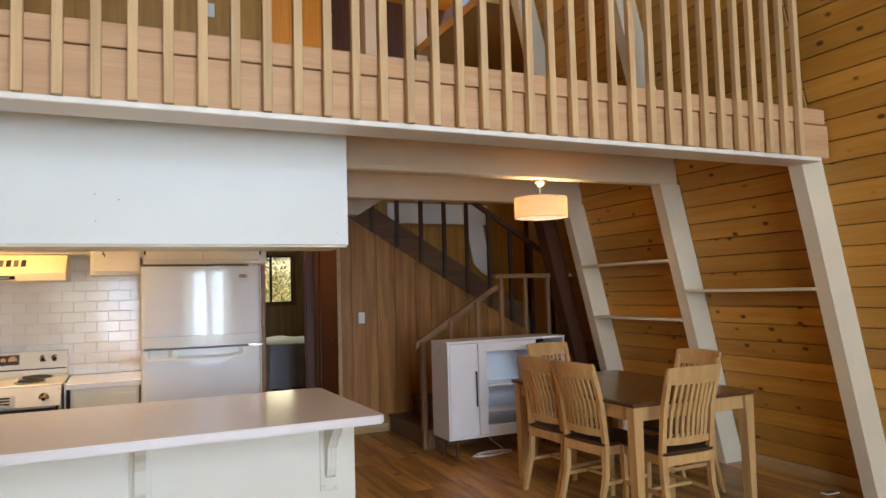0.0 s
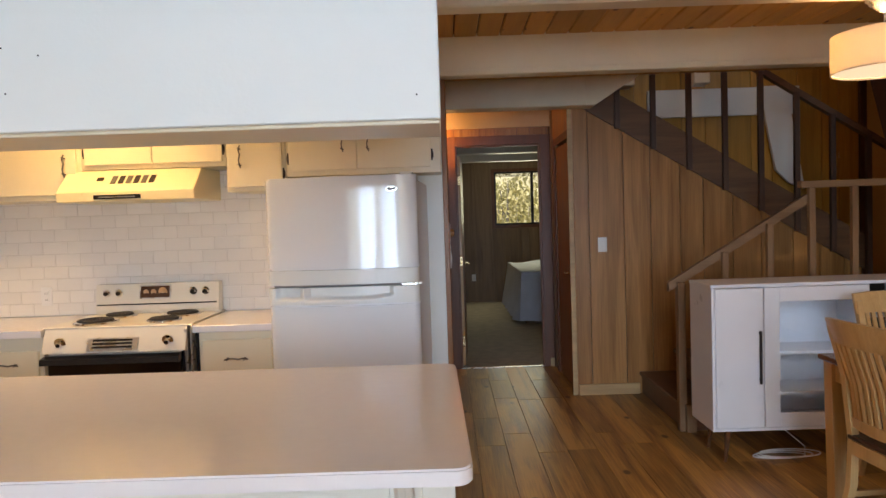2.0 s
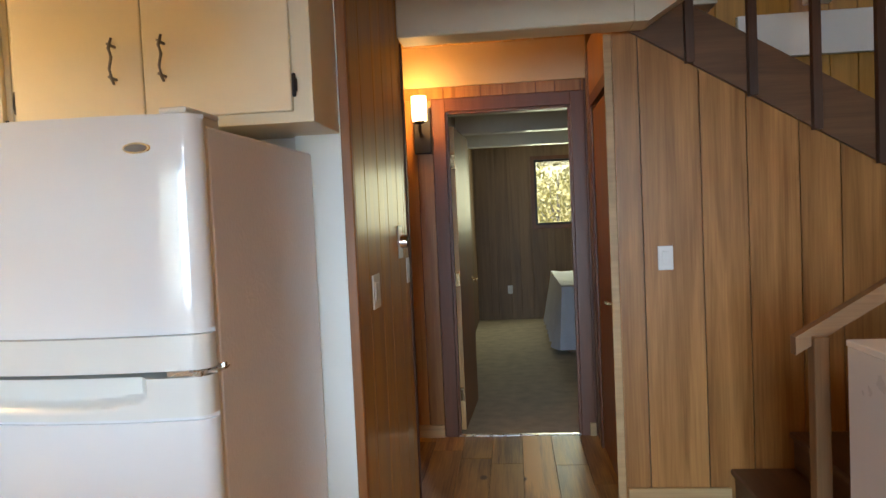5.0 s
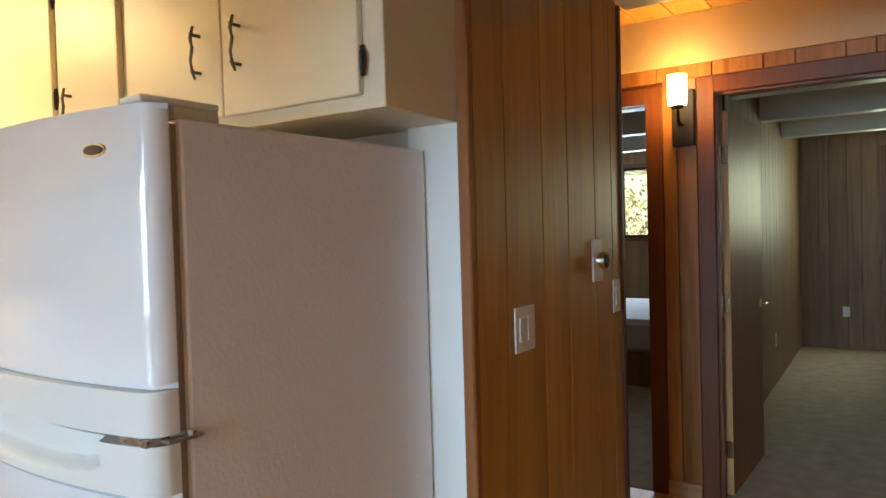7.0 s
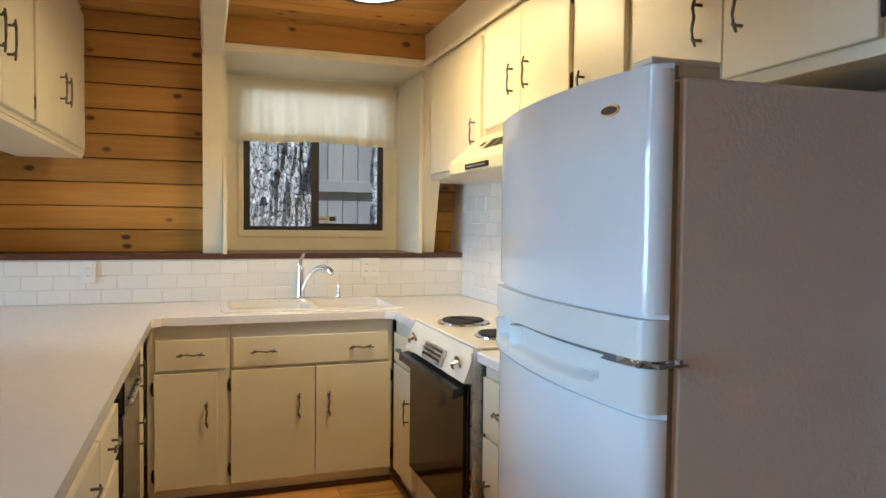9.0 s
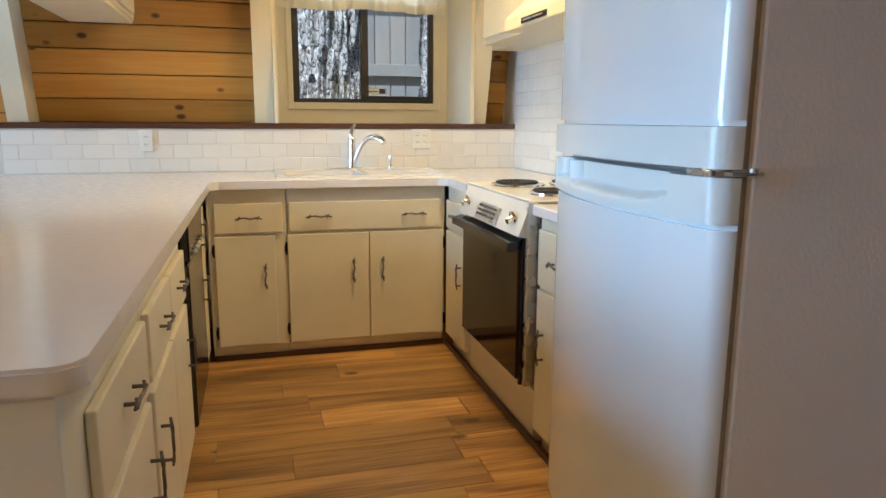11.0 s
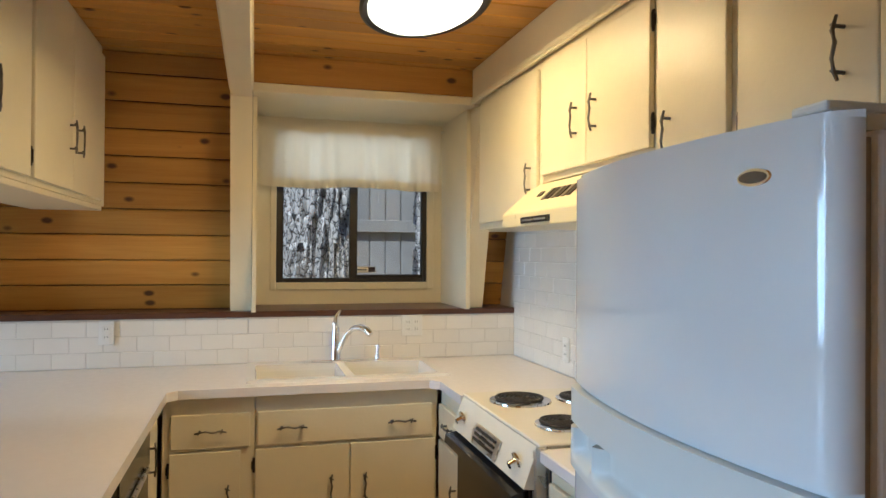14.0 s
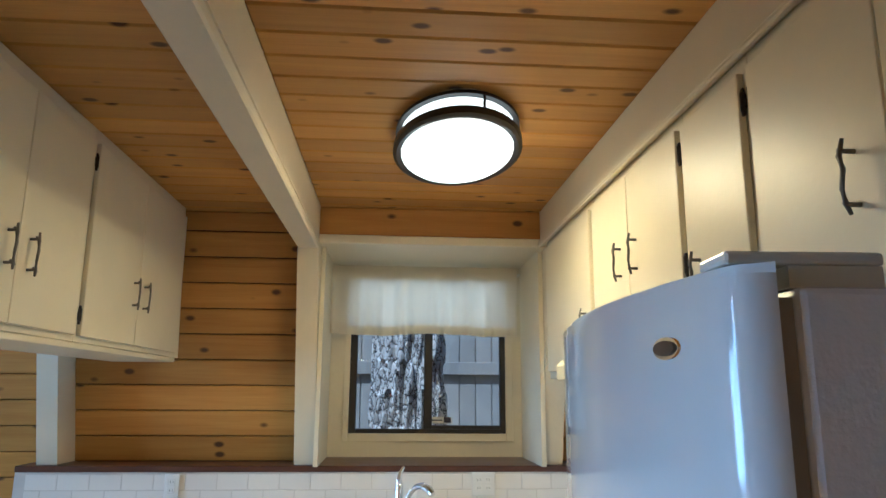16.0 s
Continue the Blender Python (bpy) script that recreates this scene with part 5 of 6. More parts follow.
# ---------- shelves in the east wall ----------
for (y0, y1, zz) in ((4.632, 5.776, 1.405), (5.884, 7.048, 1.168), (5.884, 7.048, 1.655)):
    bm = bmesh.new()
    x0 = ex(zz) + 0.0
    box(bm, x0 - 0.01, ex(zz) + 0.19, y0, y1, zz - 0.022, zz, bevel=0.004)
    structure("shelf", bm, BEAM, "cream-painted shelf between the wall ribs")
bm = bmesh.new()
box(bm, ex(0) + 0.16, ex(0) + 0.18, 4.632, 5.733, 0.0, 0.09, bevel=0.004)
box(bm, ex(0) + 0.16, ex(0) + 0.18, YS, 4.458, 0.0, 0.09, bevel=0.004)
structure("baseboard", bm, BASE_Y, "light wooden baseboard")
ob = thing("floor_vent", (5.08, 4.86, 0), "small white metal floor register", "vent")
boxpart("plate", (-0.06, 0.06, -0.03, 0.03, 0.0, 0.006), PLASTIC, ob, 0.002)
for k in range(4):
    boxpart("louvre", (-0.05, 0.05, -0.022 + 0.013 * k, -0.018 + 0.013 * k, 0.006, 0.009), IRON, ob, 0)

# ---------- stair ----------
stair = thing("staircase", (0, 0, 0), "dark brown L-shaped wooden staircase with square balusters", "staircase")
RISE = 0.175
for k in range(4):
    x0 = 3.235 + 0.27 * k
    boxpart("riser", (x0, x0 + 0.02, 7.56, 8.51, RISE * k + 0.001, RISE * (k + 1) - 0.03), TREAD, stair, 0.001)
    boxpart("tread", (x0 - 0.02, x0 + 0.275 if k < 3 else x0 + 0.02, 7.55, 8.512, RISE * (k + 1) - 0.029, RISE * (k + 1)), TREAD, stair, 0.006)
boxpart("landing", (4.065, 5.08, 7.55, 9.51, 0.66, 0.70), TREAD, stair, 0.004)
bm = bmesh.new()
prism(bm, [(3.235, 0), (5.02, 0), (5.02, 0.66), (4.05, 0.66), (3.235, 0.13)], 1, 7.535, 7.558)
part("outer_string", bm, STAIR, stair)
# upper flight string
bm = bmesh.new()
prism(bm, [(2.735, str_lo(2.735)), (4.99, str_lo(4.99)), (4.99, str_lo(4.99) + 0.27), (2.735, str_lo(2.735) + 0.27)], 1, 8.49, 8.532)
part("upper_string", bm, STAIR, stair)
for k in range(7):
    x1 = 4.93 - 0.27 * k
    z = 0.70 + 0.17 * (k + 1)
    boxpart("upper_tread", (x1 - 0.27, x1 + 0.02, 8.605 if x1 > 2.7 else 8.605, 9.505, z - 0.03, z), TREAD, stair, 0.004)
bm = bmesh.new()
prism(bm, [(2.85, str_lo(2.85) + 0.1), (5.25, str_lo(5.25) + 0.1), (5.25, str_lo(5.25) + 0.42), (2.85, str_lo(2.85) + 0.42)], 1, 9.49, 9.515)
part("wall_string", bm, STAIR, stair)


def hr(x):
    return 2.405 - 0.622 * (x - 4.305)


bm = bmesh.new()
prism(bm, [(2.9, hr(2.9)), (5.44, hr(5.44)), (5.44, hr(5.44) + 0.055), (2.9, hr(2.9) + 0.055)], 1, 8.475, 8.53)
part("upper_handrail", bm, STAIR, stair)
x = 3.073
k = 0
while x < 5.45:
    zb = str_lo(x) - 0.01 if x < 4.98 else 0.70
    bm = bmesh.new()
    box(bm, x - 0.02, x + 0.02, 8.455, 8.489, zb, hr(x) + 0.01, bevel=0.002)
    part("baluster", bm, STAIR_Z, stair)
    x += 0.277
# lower flight rail
def lr(x):
    return 0.955 + 0.60 * (x - 3.17)


bm = bmesh.new()
prism(bm, [(3.15, lr(3.15) - 0.03), (4.05, lr(4.05) - 0.03), (4.05, lr(4.05) + 0.03), (3.15, lr(3.15) + 0.03)], 1, 7.54, 7.585)
part("lower_handrail", bm, RAIL_L, stair)
bm = bmesh.new()
box(bm, 4.01, 4.99, 7.535, 7.59, 1.555, 1.60, bevel=0.003)
part("level_rail", bm, RAIL_L, stair)
bm = bmesh.new()
box(bm, 3.20, 3.25, 7.52, 7.575, 0.0, 0.975, bevel=0.003)
part("newel_post", bm, RAIL_Z, stair)
bm = bmesh.new()
box(bm, 3.235, 3.30, 7.49, 7.533, 0.0, 0.18, bevel=0.003)
part("newel_foot", bm, RAIL_Z, stair)
for x in (3.51, 3.80, 4.07, 4.345, 4.61, 4.875):
    bm = bmesh.new()
    box(bm, x - 0.02, x + 0.02, 7.515, 7.549, 0.45 if x > 3.9 else 0.15, (lr(x) if x < 4.0 else 1.555), bevel=0.002)
    part("baluster", bm, RAIL_Z, stair)
# white boards seen above the stair
bm = bmesh.new()
box(bm, 3.60, 4.98, 9.44, 9.48, 2.29, 2.54, bevel=0.003)
structure("board_white", bm, WHITE, "white-painted board above the stair")
bm = bmesh.new()
prism(bm, [(4.60, 2.54), (4.84, 2.54), (5.0, 1.60), (4.86, 1.66), (4.74, 1.78)], 1, 9.40, 9.438)
structure("board_white", bm, WHITE, "white-painted slanting brace above the stair")
bm = bmesh.new()
box(bm, 5.55, 5.61, 9.47, 9.494, 0.0, 4.3)
structure("trim", bm, DARKRIB, "dark batten at the edge of the panelling")
bm = bmesh.new()
box(bm, 5.09, 6.85, 7.45, 9.49, 0.66, 0.70)
structure("floor_landing", bm, TREAD, "landing floor beyond the stair")

# ---------- doors ----------


def flush_door(name, at, rz, w, label, hinge_x=0.0):
    ob = thing(name, at, label, "door", "", rz)
    bm = bmesh.new()
    box(bm, 0.0, w, -0.018, 0.018, 0.01, 2.03, bevel=0.002)
    leaf = part("leaf", bm, DOOR_W, ob)
    boxpart("edge", (-0.004, -0.0005, -0.018, 0.018, 0.01, 2.03), CHAIR, leaf, 0)
    for zz in (0.25, 1.02, 1.80):
        boxpart("hinge_leaf", (-0.007, -0.0042, -0.016, 0.016, zz - 0.045, zz + 0.045), BRASS, leaf, 0)
    for s in (-1, 1):
        bm = bmesh.new()
        cyl(bm, (w - 0.07, s * 0.018, 0.96), (w - 0.07, s * 0.024, 0.96), 0.026, 0.024, 18)
        cyl(bm, (w - 0.07, s * 0.024, 0.96), (w - 0.07, s * 0.060, 0.96), 0.009, None, 10)
        tube(bm, [(w - 0.065, s * 0.058, 0.96), (w - 0.11, s * 0.060, 0.962), (w - 0.165, s * 0.056, 0.955)], 0.008, 8)
        part("handle", bm, BRASS, ob, smooth=True)
    for zz in (0.25, 1.02, 1.80):
        boxpart("hinge", (-0.012, 0.03, 0.0185, 0.0215, zz - 0.045, zz + 0.045), BRASS, ob, 0.001)
    return ob


flush_door("bedroom_door", (1.852, 9.720, 0), 87, 0.76, "open reddish-brown flush bedroom door with a brass lever")
flush_door("closet_door", (2.748, 9.335, 0), -90, 0.73, "closed reddish-brown flush closet door with a brass lever")


def casing(name, axis, a, b, w0, w1, top, t=0.012, cw=0.065):
    """Casing round an opening from a to b, on the face between w0 and w1."""
    bm = bmesh.new()
    for (p, q, z0, z1) in ((a - cw, a, 0, top + cw), (b, b + cw, 0, top + cw), (a, b, top, top + cw)):
        if axis == "x":
            box(bm, p, q, w0, w1, z0, z1, bevel=0.003)
        else:
            box(bm, w0, w1, p, q, z0, z1, bevel=0.003)
    structure(name, bm, CASING, "reddish-brown door casing")


casing("trim_door", "x", 1.828, 2.622, 9.588, 9.609, 2.11, cw=0.085)
casing("trim_door", "x", 0.75, 1.48, 9.588, 9.609, 2.09, cw=0.085)
casing("trim_door", "y", 8.61, 9.335, 2.712, 2.729, 2.05)
bm = bmesh.new()
box(bm, 1.815, 1.830, 9.61, 9.70, 0, 2.125)
box(bm, 2.620, 2.635, 9.61, 9.70, 0, 2.125)
box(bm, 1.830, 2.620, 9.61, 9.70, 2.11, 2.125)
box(bm, 1.831, 1.843, 9.61, 9.66, 0, 2.098)
box(bm, 1.831, 2.619, 9.62, 9.66, 2.098, 2.1095)
box(bm, 2.607, 2.619, 9.61, 9.66, 0, 2.098)
structure("door_jamb", bm, CASING, "reddish-brown door jamb")
bm = bmesh.new()
box(bm, 2.69, 2.728, 8.515, 8.532, 0, CEIL - 0.2, bevel=0.002)
structure("trim_corner", bm, BASE_X, "light corner edge by the closet")
# baseboards
bm = bmesh.new()
box(bm, 2.735, 3.215, 8.495, 8.512, 0.0, 0.085, bevel=0.003)
structure("baseboard", bm, BASE_X, "light wooden baseboard under the panelling")
bm = bmesh.new()
box(bm, 1.568, 1.74, 9.575, 9.587, 0.0, 0.085, bevel=0.003)
box(bm, 2.672, 2.711, 9.575, 9.590, 0.0, 0.085, bevel=0.003)
structure("baseboard", bm, BASE_X, "light wooden baseboard pieces in the hall")
bm = bmesh.new()
box(bm, 1.744, 1.756, 7.31, 8.36, 0.0, 0.085, bevel=0.003)
box(bm, 1.645, 1.708, 7.282, 7.294, 0.0, 0.085, bevel=0.003)
structure("baseboard", bm, BASE_Y, "light wooden baseboard")

# ---------- switches and outlets ----------


def plate(name, at, rz, label, kind, rockers=1, hz=0.115):
    w = 0.07 + 0.046 * (rockers - 1)
    ob = thing(name, at, label, kind, "", rz)
    boxpart("cover", (-w / 2, w / 2, -0.006, 0, -hz / 2, hz / 2), PLASTIC, ob, 0.002)
    for k in range(rockers):
        cx = (k - (rockers - 1) / 2) * 0.046
        if kind == "switch":
            boxpart("rocker", (cx - 0.016, cx + 0.016, -0.010, -0.006, -0.033, 0.033), PLASTIC, ob, 0.002)
        else:
            for zz in (-0.02, 0.02):
                boxpart("socket", (cx - 0.017, cx + 0.017, -0.009, -0.006, zz - 0.014, zz + 0.014), PLASTIC, ob, 0.003)
                for sx in (-0.006, 0.006):
                    boxpart("slot", (cx + sx - 0.001, cx + sx + 0.001, -0.0095, -0.0088, zz - 0.005, zz + 0.005), IRON, ob, 0)
    return ob


plate("light_switch", (1.743, 7.545, 1.175), 90, "white double rocker switch on the varnished panelling", "switch", 2, 0.12)
plate("light_switch", (1.743, 8.285, 1.195), 90, "white single switch at the end of the varnished panelling", "switch", 1)
plate("light_switch", (2.945, 8.512, 1.19), 0, "white light switch on the panelled stair wall", "switch", 1)
plate("light_switch", (5.38, 9.517, 1.91), 0, "white light switch on the wall behind the stair", "switch", 1)
plate("outlet", (XW + 0.009, 5.20, 1.085), 90, "white electrical outlet on the tiles", "outlet", 1)
plate("outlet", (XW + 0.009, 6.735, 1.092), 90, "white double outlet on the tiles beside the sink", "outlet", 2)
plate("outlet", (-0.765, 7.331, 1.033), 0, "white electrical outlet on the tiles beside the stove", "outlet", 1)
plate("outlet", (2.16, 14.782, 0.42), 0, "white electrical outlet on the bedroom wall", "outlet", 1)
plate("outlet", (1.713, 12.6, 0.40), 90, "white electrical outlet on the bedroom side wall", "outlet", 1)
ob = thing("thermostat", (1.743, 8.10, 1.33), "white thermostat plate with a round black dial", "thermostat", "", 90)
boxpart("cover", (-0.045, 0.045, -0.007, 0, -0.07, 0.07), PLASTIC, ob, 0.003)
bm = bmesh.new()
cyl(bm, (0.005, -0.007, 0), (0.005, -0.034, 0), 0.030, 0.027, 24)
part("dial", bm, CHROME, ob, smooth=True)
bm = bmesh.new()
cyl(bm, (0.005, -0.034, 0), (0.005, -0.037, 0), 0.020, None, 20)
part("dial_face", bm, BLACK, ob)

# ---------- bedroom ----------
ob = thing("bed", (3.43, 13.3, 0), "bed with a loose white bedspread hanging to the carpet", "bed")
boxpart("mattress", (-0.70, 0.70, -1.0, 1.1, 0.25, 0.64), SHEET, ob, 0.03)
boxpart("base", (-0.68, 0.68, -0.98, 1.1, 0.0, 0.25), PANEL_DIM, ob, 0)
bm = bmesh.new()
N_ = 84
loop = []
for i in range(N_ + 1):
    s = i / N_
    L1 = 2.0
    d = s * (L1 + 1.5)
    if d < L1:
        p = Vector((-0.72, 1.0 - d, 0))
        nn = Vector((-1, 0, 0))
    else:
        p = Vector((-0.72 + (d - L1), -1.02, 0))
        nn = Vector((0, -1, 0))
    if abs(d - L1) < 0.09:
        nn = Vector((-0.7, -0.7, 0))
    loop.append((p, nn, d))
rows_ = []
for j in range(10):
    f = j / 9
    row = []
    for p, nn, d in loop:
        amp = 0.045 * f
        o = 0.01 + 0.08 * f + amp * math.sin(d * 21 + 1.3 * math.sin(d * 5))
        q = p + nn * o
        row.append(bm.verts.new((q.x, q.y, 0.68 - 0.64 * f + (0.01 if f == 0 else 0))))
    rows_.append(row)
for a, b in zip(rows_, rows_[1:]):
    for i in range(N_):
        bm.faces.new((a[i], a[i + 1], b[i + 1], b[i]))
grid = []
for i in range(13):
    grid.append([bm.verts.new((-0.73 + 1.46 * i / 12, -1.03 + 2.05 * j / 12, 0.68 + 0.02 * math.sin(i * 1.1) * math.sin(j * 0.9) + 0.02)) for j in range(13)])
for i in range(12):
    for j in range(12):
        bm.faces.new((grid[i][j], grid[i + 1][j], grid[i + 1][j + 1], grid[i][j + 1]))
part("bedspread", bm, SHEET, ob, smooth=True)
ob = thing("bed", (0.35, 12.9, 0), "dark bed with a white cloth on it in the second bedroom", "bed")
boxpart("base", (-0.7, 0.7, -0.9, 1.0, 0.0, 0.3), PANEL_DIM, ob, 0.01)
boxpart("mattress", (-0.7, 0.7, -0.9, 1.0, 0.3, 0.60), SHEET, ob, 0.05)


def small_window(name, x0, x1, z0, z1, mull):
    win = tagged(new(name), "dark aluminium bedroom window", "", "", "structure")
    y = 14.80
    for (a, b, c, d) in ((x0, x0 + 0.03, z0, z1), (x1 - 0.03, x1, z0, z1), (x0 + 0.03, x1 - 0.03, z0, z0 + 0.03), (x0 + 0.03, x1 - 0.03, z1 - 0.03, z1), (mull, mull + 0.045, z0 + 0.03, z1 - 0.03)):
        boxpart("window_frame", (a, b, y + 0.02, y + 0.06, c, d), BLACKFR, win, 0.002)
    bm = bmesh.new()
    for (a, b, c, d) in ((x0 - 0.05, x0, z0 - 0.05, z1 + 0.05), (x1, x1 + 0.05, z0 - 0.05, z1 + 0.05), (x0, x1, z0 - 0.05, z0), (x0, x1, z1, z1 + 0.05)):
        box(bm, a, b, y - 0.014, y - 0.001, c, d)
    part("casing", bm, CASING, win)
    for k in range(5):
        boxpart("blind_slat", (x0 + 0.03, x1 - 0.03, y + 0.005, y + 0.018, z1 - 0.012 - 0.018 * k, z1 - 0.004 - 0.018 * k), IRON, win, 0)


small_window("window_2", 2.55, 3.60, 1.30, 2.20, 3.17)
small_window("window_3", -0.95, 0.12, 1.30, 2.20, -0.40)

# ---------- loft ----------
railing = thing("loft_railing", (0, 0, 0), "unpainted pine railing of square balusters along the loft edge", "railing")
bal = board_mesh("baluster", 0.038, 0.036, 1.10, 0.003, PINE_RAIL)
x = 0.363 - 0.1263 * 13
while x < ex(2.35) - 0.05:
    o = piece("baluster", bal, railing, (x, 4.408, 2.752))
    x += 0.1263
boxpart("top_rail", (-0.9, 4.55, 4.37, 4.44, 3.332, 3.37), PINE_X, railing, 0.004)
bm = bmesh.new()
box(bm, -1.2, 1.75, 7.30, 7.38, CEIL + 0.07, 5.0)
wall_loft = structure("wall_loft", bm, PANEL_HALL, "dark brown panelled loft wall")
bm = bmesh.new()
box(bm, 1.70, 2.7, 8.9, 9.0, CEIL + 0.07, 5.0)
box(bm, 1.66, 1.72, 7.38, 8.9, CEIL + 0.07, 5.0)
structure("wall_loft_lit", bm, PANEL_HALL, "brown panelled loft wall by the lamp")
# added dark front where the lower part of the loft lies dark
bm = bmesh.new()
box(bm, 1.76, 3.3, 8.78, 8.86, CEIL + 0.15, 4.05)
structure("loft_closet", bm, DARKRIB, "dark low front across the loft, added below the lit wall")
# gable wall in dark wood colour, shade in place of strong lamp glow
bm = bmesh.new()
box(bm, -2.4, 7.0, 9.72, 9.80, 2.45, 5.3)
structure("wall_loft_north", bm, DARKRIB, "loft gable wall, coloured dark to stand in for shade")
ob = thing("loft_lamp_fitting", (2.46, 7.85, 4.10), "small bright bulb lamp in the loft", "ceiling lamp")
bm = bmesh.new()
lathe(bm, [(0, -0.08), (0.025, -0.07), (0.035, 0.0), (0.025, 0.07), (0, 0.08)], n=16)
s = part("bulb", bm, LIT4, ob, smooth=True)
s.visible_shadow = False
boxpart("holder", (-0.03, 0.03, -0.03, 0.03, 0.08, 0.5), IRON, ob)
plate("light_switch", (1.33, 7.298, 3.77), 0, "white light switch on the loft wall", "switch", 1)
for x in (2.62, 3.25, 3.9):
    bm = bmesh.new()
    box(bm, x, x + 0.14, 9.10, 9.28, CEIL + 0.07, 5.0, bevel=0.005)
    structure("post_loft", bm, BEAM, "cream-painted loft post")

# ---------- outside ----------
def tree(at, r, h, name="pine_tree", crown=True, seed=1):
    rnd = random.Random(seed)
    ob = thing(name, at, "large pine trunk with flaky grey bark", "tree")
    bm = bmesh.new()
    n, rows = 96, int(h * 22)
    ring = []
    for j in range(rows + 1):
        z = h * j / rows
        row = []
        for i in range(n):
            a = 2 * math.pi * i / n
            p = Vector((math.cos(a) * 3.2, math.sin(a) * 3.2, z * 1.6))
            c = noise.cell(Vector((p.x * 2.6 + 0.4 * noise.noise(p * 2), p.y * 2.6, p.z * 2.4)))
            q = abs(noise.noise(Vector((p.x * 1.9, p.y * 1.9, p.z * 0.9)))) 
            d = 0.030 * c + 0.05 * min(q * 3, 1)
            rr = r * (1 - 0.05 * z) + d - 0.04
            row.append(bm.verts.new((rr * math.cos(a), rr * math.sin(a), z)))
        ring.append(row)
    for a, b in zip(ring, ring[1:]):
        for i in range(n):
            bm.faces.new((a[i], a[(i + 1) % n], b[(i + 1) % n], b[i]))
    part("trunk", bm, BARK, ob)
    return ob


tree((-3.45, 6.40, -0.3), 0.30, 5.5, seed=3)
tree((-4.6, 7.74, -0.3), 0.27, 5.5, seed=5)
# neighbouring shed wall of upright siding
shed = thing("shed", (-6.4, 6.5, -0.3), "grey weathered shed with upright siding", "shed")
boxpart("wall", (-0.06, -0.02, -4.0, 4.0, 0.0, 3.4), FENCE, shed, 0)
sid = board_mesh("siding_board", 0.03, 0.19, 3.4, 0.004, FENCE)
for k in range(40):
    piece("siding_board", sid, shed, (0, -3.9 + 0.2 * k, 1.7))
boxpart("rail", (0.02, 0.07, -4.0, 4.0, 2.05, 2.20), FENCE, shed, 0.004)
boxpart("roof", (-2.6, 0.3, -4.2, 4.2, 3.4, 3.5), FENCE, shed, 0)

# leafy bank north of the bedrooms
bm = bmesh.new()
prism(bm, [(18.0, -0.3), (24.0, 2.6), (40.0, 5.0), (40.0, -0.3)], 0, -14, 16)
structure("bank", bm, SOIL_SUNLIT, "leafy bank behind the cabin with sun glare in its colour")


def bush(at, s, seed):
    rnd = random.Random(seed)
    ob = thing("bush", at, "leafy bush with yellow-green leaves, coloured pale as if sunlit", "bush", "bushes behind the cabin")
    bm = bmesh.new()
    for k in range(7):
        a = rnd.uniform(0, 6.28)
        tube(bm, [(0, 0, 0), (0.3 * s * math.cos(a), 0.3 * s * math.sin(a), 0.5 * s), (0.6 * s * math.cos(a), 0.6 * s * math.sin(a), rnd.uniform(0.8, 1.2) * s)], [0.03, 0.02, 0.008], 5)
    part("branches", bm, BARK, ob)
    verts, faces = [], []
    for k in range(1500):
        d = Vector((rnd.gauss(0, 1), rnd.gauss(0, 1), rnd.gauss(0, 0.8))).normalized() * (0.35 + 0.65 * rnd.random()) * s
        c = Vector((d.x, d.y, 0.8 * s + d.z * 0.8))
        q = Euler((rnd.uniform(0, 3), rnd.uniform(0, 3), rnd.uniform(0, 6))).to_matrix()
        w = rnd.uniform(0.03, 0.07)
        i0 = len(verts)
        for v in ((-w, 0, 0), (0, -w * 0.6, 0.01), (w, 0, 0), (0, w * 0.6, 0.01)):
            verts.append(c + q @ Vector(v))
        faces.append((i0, i0 + 1, i0 + 2, i0 + 3))
    me = bpy.data.meshes.new("leaves")
    me.from_pydata([tuple(v) for v in verts], [], faces)
    me.materials.append(LEAF_SUNLIT)
    o = new("leaves", me)
    o.parent = ob
    o["kind"] = "stuff"


rnd_b = random.Random(9)
for k in range(16):
    bush((rnd_b.uniform(-5, 9), rnd_b.uniform(18.5, 23), rnd_b.uniform(-0.3, 1.2)), rnd_b.uniform(0.8, 1.4), 20 + k)

# ---------- pieces: tiles ----------
TW, THH = 0.152, 0.0762
rt = random.Random(21)


def cut_tile(w, h, west):
    return board_mesh("tile", 0.008 if west else w, w if west else 0.008, h, 0.0018, TILE)


def tile_wall(parent, u0, u1, z0, z1, west, plane):
    r = 0
    z = z0
    while z < z1 - 0.012:
        h = min(THH, z1 - z)
        u = u0 - (TW / 2 if r % 2 else 0)
        while u < u1 - 0.01:
            a, b = max(u, u0), min(u + TW, u1)
            if b - a > 0.015:
                me = cut_tile(round(b - a - 0.0024, 4), round(h - 0.0024, 4), west)
                c = (a + b) / 2
                tilt = (rt.uniform(-0.010, 0.010), rt.uniform(-0.010, 0.010))
                piece("tile", me, parent, (plane, c, z + h / 2) if west else (c, plane, z + h / 2), (0, *tilt) if west else (tilt[0], 0, tilt[1]))
            u += TW
        z += THH
        r += 1


tile_wall(wall_low, 4.50, 7.335, 0.912, LEDGE_Z - 0.032, True, XW - 0.001)
tile_wall(bpy.data.objects["wall_kitchen"], XW + 0.01, 0.83, 0.912, 1.775, False, 7.337)

# ---------- pieces: grooved panelling ----------


